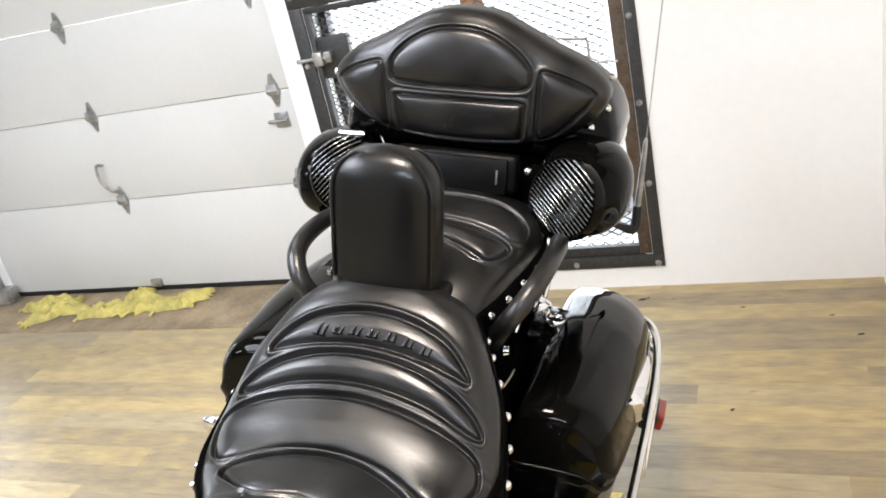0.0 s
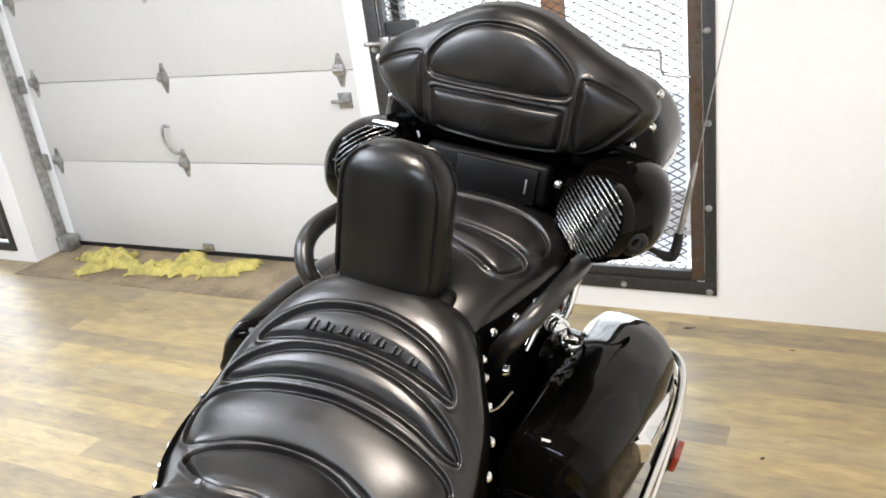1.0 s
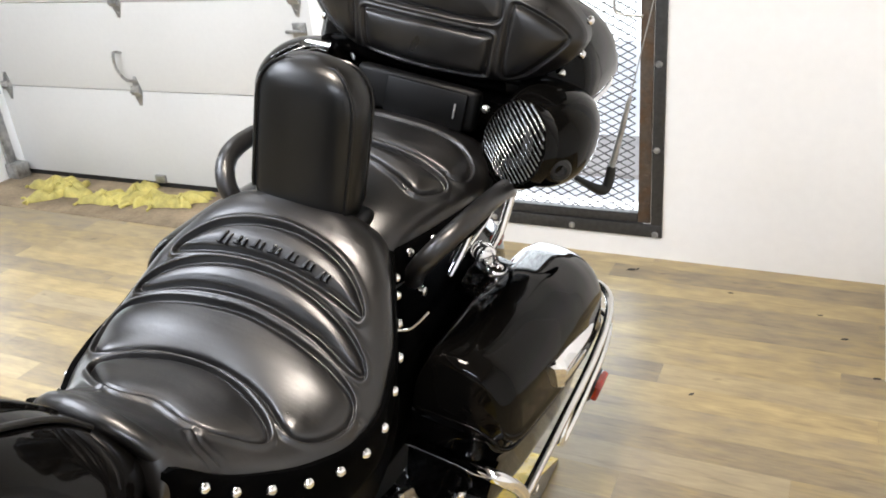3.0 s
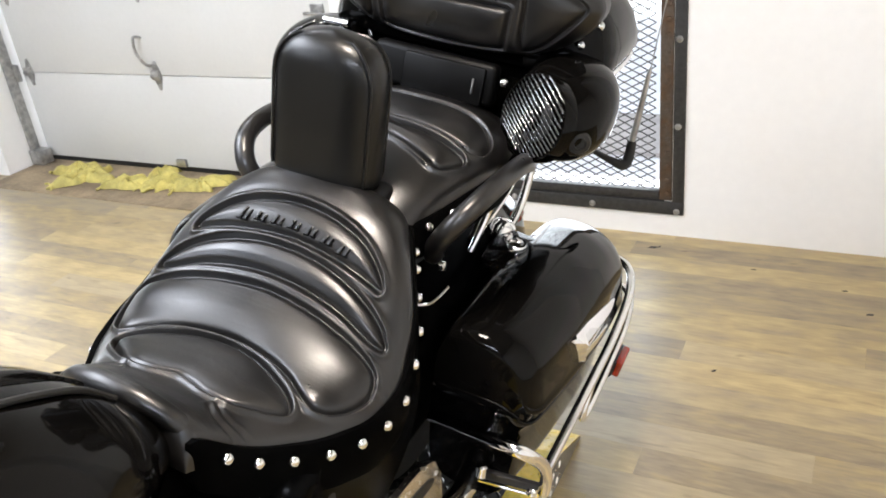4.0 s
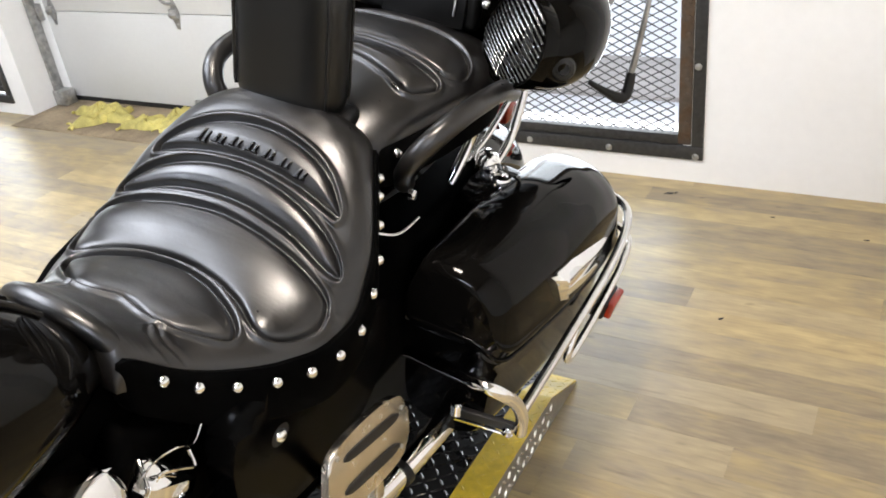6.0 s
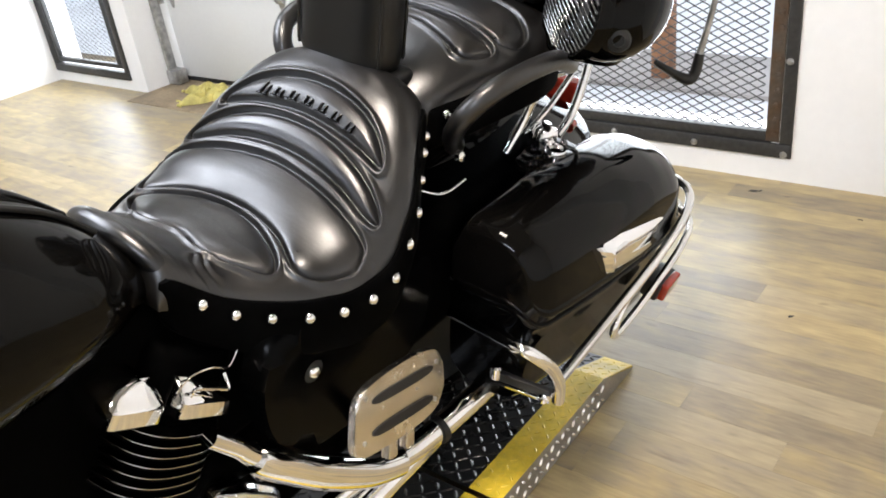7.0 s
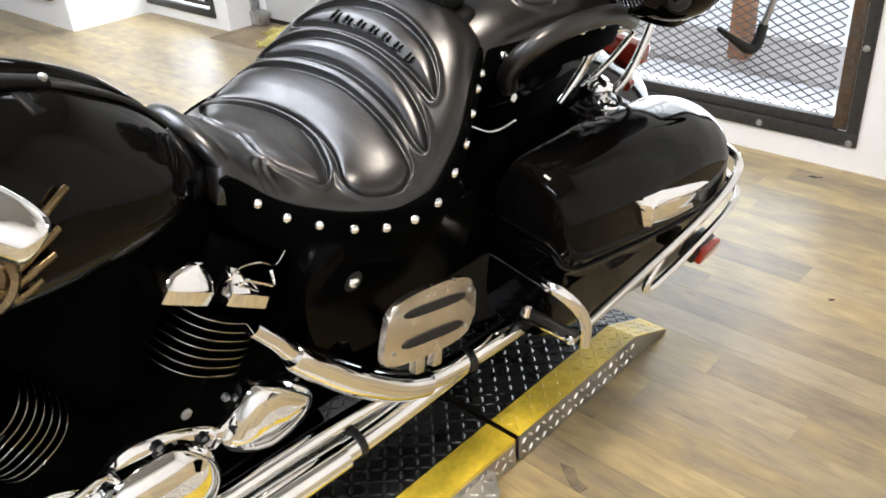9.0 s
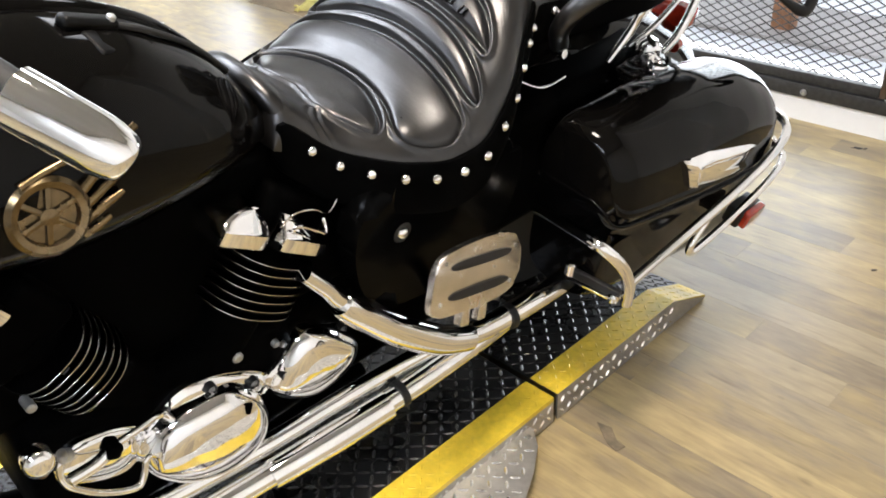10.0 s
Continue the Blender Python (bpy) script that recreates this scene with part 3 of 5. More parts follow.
def passenger_seat():
    form = SeatForm((-2.0, -1.93, -1.87, -1.78, -1.68, -1.60, -1.53),
                    (0.90, 0.945, 0.965, 0.985, 0.99, 0.985, 0.96),
                    (0.13, 0.165, 0.182, 0.205, 0.215, 0.205, 0.17),
                    (0.84, 0.855, 0.86, 0.87, 0.87, 0.87, 0.87))
    upper = mirrored([(0, -1.650), (0.065, -1.650), (0.13, -1.660), (0.178, -1.695), (0.187, -1.735), (0.172, -1.766), (0.145, -1.768), (0.07, -1.760), (0, -1.756)])
    lower = mirrored([(0, -1.775), (0.07, -1.779), (0.13, -1.787), (0.168, -1.795), (0.162, -1.822), (0.135, -1.852), (0.08, -1.835), (0, -1.815)])
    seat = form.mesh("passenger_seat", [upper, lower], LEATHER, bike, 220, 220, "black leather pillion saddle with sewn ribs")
    skirt_and_studs(form, -1.97, -1.60, seat, 0.04, 0.035, (-1.933, -1.873, -1.812, -1.750, -1.688), 0.022)


rider_seat()
passenger_seat()


def backrest():
    rings = []
    levels = 26
    for i in range(levels + 1):
        t = i / levels
        z = 0.935 + 0.272 * t
        grow = min(1, (t / 0.10)) ** 0.5 * 0.12 + 0.88
        top = math.sqrt(max(1 - max((t - 0.64) / 0.36, 0) ** 2.8, 0.0))
        wide = 0.105 * grow * (0.02 + 0.98 * top)
        deep = 0.050 * grow * (0.15 + 0.85 * math.sqrt(max(1 - max((t - 0.80) / 0.2, 0) ** 2, 0)))
        if t == 1:
            wide, deep = 0.012, 0.01
        y = -1.975 + 0.02 * t
        rings.append([Vector((a - 0.020, y + b, z)) for a, b in ellipse(wide, deep, 48, 2.7)])
    pad = part("rider_backrest", loft(rings), GLOSS_LEATHER, bike, "padded black vinyl rider backrest")
    # piping along both sides of the front cushion
    for lead, k in ((-1, 0.90), (1, 0.90)):
        line = []
        for side in (-1, 1):
            run = rings[2:-1] if side < 0 else rings[2:-1][::-1]
            for ring in run:
                xs, ys = [p.x + 0.020 for p in ring], [p.y for p in ring]
                w, d = max(xs), (max(ys) - min(ys)) / 2
                line.append((side * w * k * 1.01 - 0.020, (max(ys) + min(ys)) / 2 + lead * d * (1 - k ** 3) ** (1 / 3) * 1.03, ring[0].z))
        part("seam", tube(line, 0.0032, 8, 1), GLOSS_LEATHER, pad)
    part("post", box(-0.03, 0.03, -1.985, -1.965, 0.86, 0.95, 0.004), CHROME, pad, "chrome post")
    part("base_cover", box(-0.10, 0.10, -2.01, -1.93, 0.90, 0.945, 0.016, 3), GLOSS_LEATHER, pad)


backrest()


def trunk():
    def block(levels, n=72):
        """Rounded plan outlines stacked by height: (z, half width, front y, rear y, squareness)."""
        rings = []
        for z, hw, y0, y1, power in levels:
            rings.append([Vector((a, (y0 + y1) / 2 + b, z)) for a, b in ellipse(hw, (y1 - y0) / 2, n, power)])
        return loft(rings)

    tr = part("trunk", block([(1.044, 0.325, -1.46, -1.09, 5), (1.046, 0.338, -1.475, -1.080, 5), (1.056, 0.342, -1.478, -1.078, 5), (1.09, 0.338, -1.478, -1.085, 4.6), (1.13, 0.326, -1.478, -1.10, 4.2), (1.165, 0.306, -1.478, -1.12, 3.8), (1.195, 0.275, -1.475, -1.145, 3.5), (1.222, 0.225, -1.47, -1.18, 3.2), (1.236, 0.16, -1.45, -1.22, 3), (1.240, 0.06, -1.38, -1.29, 2.5)]), PAINT, bike, "gloss black rear trunk")
    for sx in (1, -1):
        part("trunk_strip", tube([(sx * 0.325, -1.45, 1.036), (sx * 0.336, -1.36, 1.036), (sx * 0.336, -1.26, 1.034), (sx * 0.327, -1.175, 1.030), (sx * 0.300, -1.12, 1.028), (sx * 0.22, -1.095, 1.028)], 0.0068, 10, 8), CHROME, tr, "chrome trim strip under the trunk lid")
    part("trunk_base", block([(0.846, 0.255, -1.48, -1.325, 5), (0.850, 0.285, -1.49, -1.30, 6), (0.90, 0.304, -1.49, -1.272, 6.5), (0.96, 0.318, -1.49, -1.235, 7), (1.012, 0.330, -1.49, -1.200, 7), (1.024, 0.330, -1.49, -1.195, 7), (1.028, 0.318, -1.48, -1.205, 6)]), PAINT, tr, "gloss black trunk base")
    # the sewn pad on its front
    outline = mirrored([(0, 1.369), (0.075, 1.358), (0.14, 1.328), (0.20, 1.296), (0.27, 1.262), (0.318, 1.215), (0.318, 1.175), (0.28, 1.128), (0.22, 1.094), (0.15, 1.076), (0, 1.066)], 10)
    panels = [mirrored([(0, 1.334), (0.06, 1.326), (0.115, 1.298), (0.152, 1.262), (0.158, 1.235), (0.148, 1.213), (0.08, 1.209), (0, 1.209)]),
              mirrored([(0, 1.182), (0.10, 1.181), (0.142, 1.180), (0.146, 1.166), (0.140, 1.106), (0.128, 1.092), (0.06, 1.088), (0, 1.087)])]
    tri = [(0.190, 1.250), (0.245, 1.232), (0.288, 1.208), (0.288, 1.188), (0.235, 1.128), (0.195, 1.098), (0.176, 1.104), (0.176, 1.17), (0.180, 1.235)]
    tri = [(q.x, q.y) for q in spline([(x, z, 0) for x, z in tri], 6, closed=True)]
    panels += [tri, [(-x, z) for x, z in tri[::-1]]]
    o = np.array(outline)
    n = 360
    seg = np.hypot(*np.diff(np.vstack([o, o[:1]]), axis=0).T)
    cum = np.concatenate([[0], np.cumsum(seg)])
    at = np.linspace(0, cum[-1], n, endpoint=False)
    loop = np.vstack([o, o[:1]])
    ring = np.stack([np.interp(at, cum, loop[:, 0]), np.interp(at, cum, loop[:, 1])], 1)
    mid = np.array([0.0, 1.19])
    rs = np.concatenate([np.linspace(0.004, 0.9, 120), np.linspace(0.905, 1.0, 16)])
    pts = (mid + rs[:, None, None] * (ring - mid)[None]).reshape(-1, 2)
    rr = np.repeat(rs, n)
    depth = 0.050 * np.sqrt(np.clip(1 - rr ** 7, 0, 1)) + 0.012 * (1 - rr ** 2)
    relief = quilting(pts, panels, pillow=0.009, groove=0.006, welt=0.003, soft=0.014, narrow=0.0045) * np.clip((1 - rr) / 0.06, 0, 1)
    y = -1.492 - depth - relief + 0.22 * pts[:, 0] ** 2
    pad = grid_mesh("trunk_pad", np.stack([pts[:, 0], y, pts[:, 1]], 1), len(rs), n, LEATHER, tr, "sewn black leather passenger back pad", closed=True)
    back = bmesh.new()
    loft([[Vector((x, -1.492 + 0.22 * x * x + d, z)) for x, z in ring[::3]] for d in (0.0, 0.035)], bm=back)
    part("pad_shell", back, GLOSS_LEATHER, tr)
    for x, z in ((0.322, 1.235), (0.318, 1.165), (0.285, 1.118), (-0.322, 1.2), (-0.285, 1.118)):
        shared("stud", stud_mesh, tr, Matrix.Translation((x, -1.482 + 0.1 * x * x, z)) @ Vector((math.copysign(1, x), -0.4, 0)).to_track_quat("Z", "Y").to_matrix().to_4x4())
    # pouch between the loudspeakers
    part("pouch", turned(box(-0.145, 0.145, -0.02, 0.02, -0.045, 0.045, 0.014, 3), pose(0.0, -1.555, 1.02, -12)), POUCH, tr, "black vinyl pouch under the pad")
    part("pouch_flap", turned(box(-0.095, 0.095, -0.026, -0.016, -0.040, 0.040, 0.006, 2), pose(0.03, -1.560, 1.016, -12)), POUCH, tr)
    part("zip_pull", turned(box(0.07, 0.074, -0.030, -0.026, -0.02, 0.012, 0.001, 1), pose(0.03, -1.560, 1.02, -12)), ZINC, tr)
    for sx in (1, -1):
        part("hinge_bar", tube([(sx * 0.235, -1.525, 1.068), (sx * 0.305, -1.515, 1.062)], 0.008, 10, 1, smooth_path=False), CHROME, tr, "chrome hinge bar")
        shared("stud", stud_mesh, tr, Matrix.Translation((sx * 0.175, -1.60, 1.05)) @ Vector((0, -1, 0.2)).to_track_quat("Z", "Y").to_matrix().to_4x4())
    tr.location = (-0.015, 0, -0.005)
    return tr


trunk()


def speaker_pod(sx):
    rings = []
    for i in range(22):
        t = i / 21
        y = -1.655 + 0.275 * t
        drift = 0.040 if sx < 0 else 0.0
        e = math.sqrt(max(1 - (2 * t - 1) ** 2 * 0.985, 0)) ** 0.8
        rings.append([Vector((sx * (0.275 + drift - 0.004 * t + a), y, 0.985 - drift * 0.8 + 0.02 * t + b)) for a, b in ellipse(0.106 * e, 0.098 * e, 40, 2.3)])
    pod = part("speaker_pod", loft(rings), PAINT, bike, "gloss black loudspeaker pod")
    n = Vector((sx * -0.45, -0.85, 0.28)).normalized()
    c = Vector((sx * 0.245, -1.642, 1.005))
    m = Matrix.Translation(c) @ n.to_track_quat("Z", "Y").to_matrix().to_4x4()
    part("speaker_ring", lathe([(0.078, -0.03), (0.088, -0.03), (0.088, 0.000), (0.086, 0.004), (0.082, 0.004), (0.078, -0.002)], 40, m), PAINT, pod)
    part("speaker_back", lathe([(0, 0.004), (0.079, -0.006), (0.079, -0.02), (0, -0.02)], 30, m), RUBBER, pod)
    rim, along_rib = 0.080, Matrix.Rotation(radians(-30 * sx), 3, "Z")
    for k in range(17):
        u = -0.073 + k * 0.0091
        half = math.sqrt(max(rim ** 2 - u * u, 1e-5))
        steps = max(7, int(half / 0.002))
        bar, thick = [], []
        for i in range(steps):
            v = -half + 2 * half * i / (steps - 1)
            bulge = (1 - (v / rim) ** 2) * (1 - (u / 0.095) ** 2)
            bar.append(m @ (along_rib @ Vector((v, u + 0.014 * (1 - (v / rim) ** 2), 0.003 + 0.026 * bulge))))
            thick.append(0.0023 + 0.0005 * math.sin(v * 2 * math.pi / 0.0135 + 0.5 * k))
        part("grille_bar", tube(bar, thick, 10, 1, smooth_path=False), DARKENED_CHROME, pod, "chrome loudspeaker grille bar, darkened for the seat it reflects" if k == 0 else "")
    part("knob", lathe([(0.022, -0.01), (0.024, 0.004), (0.02, 0.010), (0.012, 0.012), (0.011, 0.006), (0, 0.006)], 22, Matrix.Translation((sx * 0.340, -1.624, 0.972)) @ Vector((sx * 0.5, -0.85, 0.1)).to_track_quat("Z", "Y").to_matrix().to_4x4()), RUBBER, pod, "black rubber jack cover")
    return pod


speaker_pod(1)
speaker_pod(-1)


def grab_rail(sx):
    pts = [(0.235, -1.60, 0.885), (0.255, -1.70, 0.93), (0.258, -1.82, 0.945), (0.248, -1.905, 0.935), (0.222, -1.945, 0.898), (0.19, -1.935, 0.845), (0.17, -1.90, 0.80)]
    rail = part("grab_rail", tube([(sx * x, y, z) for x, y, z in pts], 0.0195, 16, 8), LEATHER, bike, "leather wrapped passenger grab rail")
    part("rail_bolt", lathe([(0, 0.01), (0.009, 0.009), (0.011, 0)], 10, Matrix.Translation((sx * 0.20, -1.93, 0.80)) @ Vector((sx, 0, 0.2)).to_track_quat("Z", "Y").to_matrix().to_4x4()), CHROME, rail)


grab_rail(1)
grab_rail(-1)


def bag_form(y):
    """Crown height, outer width and lip height of the saddlebag lid at y; then how far its ends have closed."""
    t = (y + 1.962) / 0.735
    crown = float(np.interp(t, (0, 0.12, 0.3, 0.5, 0.7, 0.85, 0.95, 1), (0.700, 0.706, 0.711, 0.704, 0.680, 0.642, 0.59, 0.55)))
    outer = float(np.interp(t, (0, 0.15, 0.35, 0.6, 0.8, 0.9, 1), (0.424, 0.436, 0.447, 0.453, 0.449, 0.438, 0.41)))
    lip = 0.512 - 0.098 * t
    nose = math.sqrt(max(1 - max(1 - t / 0.075, 0) ** 2, 0))
    tail = math.sqrt(max(1 - max((t - 0.80) / 0.2, 0) ** 2.4, 0))
    return crown, outer, lip, nose, tail


def bag_section(y, n=5):
    crown, outer, lip, nose, tail = bag_form(y)
    shut = 0.86 + 0.14 * nose
    outer = 0.30 + (outer - 0.30) * (0.76 + 0.24 * nose) * (0.25 + 0.75 * tail)
    inner = 0.308 - (0.308 - 0.214) * (0.90 + 0.10 * nose) * (0.35 + 0.65 * tail)
    top = lip + (crown - lip) * shut * (0.55 + 0.45 * tail)
    hem = 0.034 * tail
    lip += 0.040 * (1 - nose) ** 1.5
    w, h = outer - inner, top - lip - hem
    low = lip + hem
    ctrl = [(inner, lip + 0.02), (inner + 0.002, low + 0.45 * h), (inner + 0.016, low + 0.76 * h), (inner + 0.15 * w, low + 0.94 * h), (inner + 0.38 * w, top), (inner + 0.62 * w, low + 0.955 * h), (inner + 0.82 * w, low + 0.80 * h), (outer - 0.012, low + 0.56 * h), (outer - 0.003, low + 0.34 * h), (outer + 0.003, low + 0.12 * h), (outer + 0.008, low + 0.008), (outer + 0.0085, low), (outer + 0.005, low - 0.006), (outer - 0.004, lip + 0.008), (outer - 0.003, lip + 0.003), (outer - 0.008, lip), (outer - 0.035, lip - 0.002), (inner + 0.03, lip + 0.004)]
    return spline([(a, 0, b) for a, b in ctrl], n, closed=True)


def saddlebag(sx):
    ys = [-1.962 + 0.735 * (0.5 - 0.5 * math.cos(math.pi * k / 44)) for k in range(45)]
    lid = [[Vector((sx * q.x, y, q.z)) for q in bag_section(y)] for y in ys]
    low = []
    for k in range(30):
        y = -1.935 + 0.685 * (0.5 - 0.5 * math.cos(math.pi * k / 29))
        crown, outer, lip, nose, tail = bag_form(y)
        o = 0.30 + (outer - 0.022 - 0.30) * (0.80 + 0.20 * nose) * (0.25 + 0.75 * tail)
        deep = 0.235 * (0.75 + 0.25 * nose) * (0.72 + 0.28 * tail)
        ctrl = [(0.215, lip + 0.004), (0.212, lip - 0.4 * deep), (0.222, lip - 0.85 * deep), (0.27, lip - deep), (o - 0.06, lip - deep), (o - 0.016, lip - 0.86 * deep), (o - 0.004, lip - 0.5 * deep), (o, lip - 0.12 * deep), (o - 0.004, lip + 0.004)]
        low.append([Vector((sx * q.x, y, q.z)) for q in spline([(a, 0, b) for a, b in ctrl], 4, closed=True)])
    bag = part("saddlebag", loft(low), PAINT, bike, "gloss black hard saddlebag")
    if sx < 0:
        bag.location = (-0.030, 0, 0.025)
    part("lid", loft(lid), PAINT, bag, "gloss black rounded lid")
    # bead along the lid's edge, with a dark seal under it
    edge = []
    for y in ys[1:-2]:
        crown, outer, lip, nose, tail = bag_form(y)
        edge.append((sx * (0.30 + (outer - 0.30) * (0.76 + 0.24 * nose) * (0.25 + 0.75 * tail) - 0.004), y, lip + 0.004 + 0.040 * (1 - nose) ** 1.5))
    front = [(sx * x, -1.960, 0.556) for x in (0.23, 0.30, 0.36)]
    part("lid_bead", tube(front + edge, 0.0042, 10, 2), PAINT, bag, "gloss black bead along the lid edge")
    part("lid_seal", tube([(x - sx * 0.010, y + 0.006, z - 0.010) for x, y, z in front + edge], 0.006, 8, 2), RUBBER, bag, "black rubber lid seal")
    # bright shield on the outer face
    rows_s = []
    for i in range(25):
        t = i / 24
        base_y = -1.742 + 0.352 * t
        base_z = 0.543 - 0.062 * t - 0.016 * math.sin(math.pi * t)
        high = 0.086 * (1 - t ** 3.2) ** 0.5 * (0.80 + 0.20 * min(1, t / 0.25)) + 0.002
        flank = bag_form(base_y)[1] - 0.028 * t ** 3
        edge = min(1.0, 0.25 + t / 0.06, 0.25 + (1 - t) / 0.06)
        ring = []
        for k in range(15):
            v = k / 14
            rise = (0.0, 0.006, 0.0085, 0.0065, 0.0060, 0.0075, 0.0090, 0.0105, 0.0120, 0.0135, 0.0150, 0.0205, 0.0225, 0.0180, 0.0)[k] + (0.008 if t < 0.06 else 0.0)
            ring.append(Vector((sx * (flank + 0.005 - 0.016 * v * v + rise * edge), base_y - 0.030 * v * (1 - t), base_z + high * v)))
        ring += [Vector((sx * (flank - 0.020), base_y - 0.030 * q * (1 - t), base_z + high * q)) for q in (0.8, 0.5, 0.2)]
        rows_s.append(ring)
    part("side_shield", loft(rows_s), CHROME, bag, "chrome shield on the lid")
    lock = part("lock", lathe([(0.026, -0.02), (0.026, 0.004), (0.022, 0.009), (0.016, 0.009), (0.014, 0.003), (0, 0.003)], 20, pose(sx * 0.243, -1.625, 0.700, 0, sx * 8, 0)), CHROME, bag, "chrome lid lock")
    part("lock_plate", prism([(q.x, q.y) for q in spline([(-0.045, -0.09, 0), (0.03, -0.08, 0), (0.045, 0, 0), (0.04, 0.06, 0), (-0.04, 0.05, 0)], 5, closed=True)], 0.014, pose(sx * 0.243, -1.63, 0.685, 0, sx * 8, 0), 0.006), PAINT, lock)
    # rails and the red marker
    guard = part("bag_guard", tube([(sx * 0.20, -1.925, 0.425), (sx * 0.24, -1.945, 0.450), (sx * 0.32, -1.975, 0.480), (sx * 0.405, -1.998, 0.500), (sx * 0.440, -1.990, 0.490), (sx * 0.463, -1.955, 0.446), (sx * 0.470, -1.922, 0.385), (sx * 0.468, -1.905, 0.322)], 0.0132, 18, 8), CHROME, bag, "chrome tube guard in front of the bag")
    part("guard_arm", turned(box(-0.060, 0.060, -0.007, 0.007, -0.011, 0.011, 0.003), pose(sx * 0.402, -1.938, 0.352, 0, 0, sx * 10)), DARK_PLASTIC, guard, "black steel guard arm")
    part("guard_strap", turned(box(-0.062, 0.062, -0.002, 0.002, -0.003, 0.003, 0.001, 1), pose(sx * 0.402, -1.948, 0.338, 0, 0, sx * 10)), CHROME, guard, "bright strap edge")
    part("guard_bolt", lathe([(0.013, -0.015), (0.013, 0.012), (0.009, 0.016), (0, 0.016)], 12, pose(sx * 0.343, -1.950, 0.362)), CHROME, guard)
    part("guard_bolt", lathe([(0.011, -0.012), (0.011, 0.010), (0.007, 0.013), (0, 0.013)], 12, pose(sx * 0.452, -1.935, 0.345, 80, 0, 0)), CHROME, guard)
    part("bag_rail", tube([(sx * 0.462, -1.915, 0.372), (sx * 0.47, -1.70, 0.420), (sx * 0.475, -1.50, 0.462), (sx * 0.465, -1.34, 0.496), (sx * 0.43, -1.26, 0.512), (sx * 0.35, -1.23, 0.515)], 0.0110, 12, 8), CHROME, bag, "chrome side rail")
    part("bag_rail_loop", tube([(sx * 0.472, -1.64, 0.420), (sx * 0.475, -1.685, 0.372), (sx * 0.477, -1.66, 0.345), (sx * 0.479, -1.50, 0.372), (sx * 0.475, -1.34, 0.410), (sx * 0.45, -1.255, 0.43), (sx * 0.37, -1.225, 0.44)], 0.0092, 12, 8), CHROME, bag, "chrome lower rail loop")
    mk = part("marker_housing", turned(box(-0.044, 0.044, -0.022, 0.022, -0.026, 0.026, 0.007, 2), pose(sx * 0.470, -1.445, 0.356, 8, 0, 90)), DARK_PLASTIC, bag)
    part("marker_lens", turned(box(-0.039, 0.039, -0.010, 0.010, -0.023, 0.023, 0.006, 3), pose(sx * 0.497, -1.443, 0.355, 8, 0, 90)), RED_LENS, mk, "red marker lens")
    return bag


saddlebag(1)
saddlebag(-1)


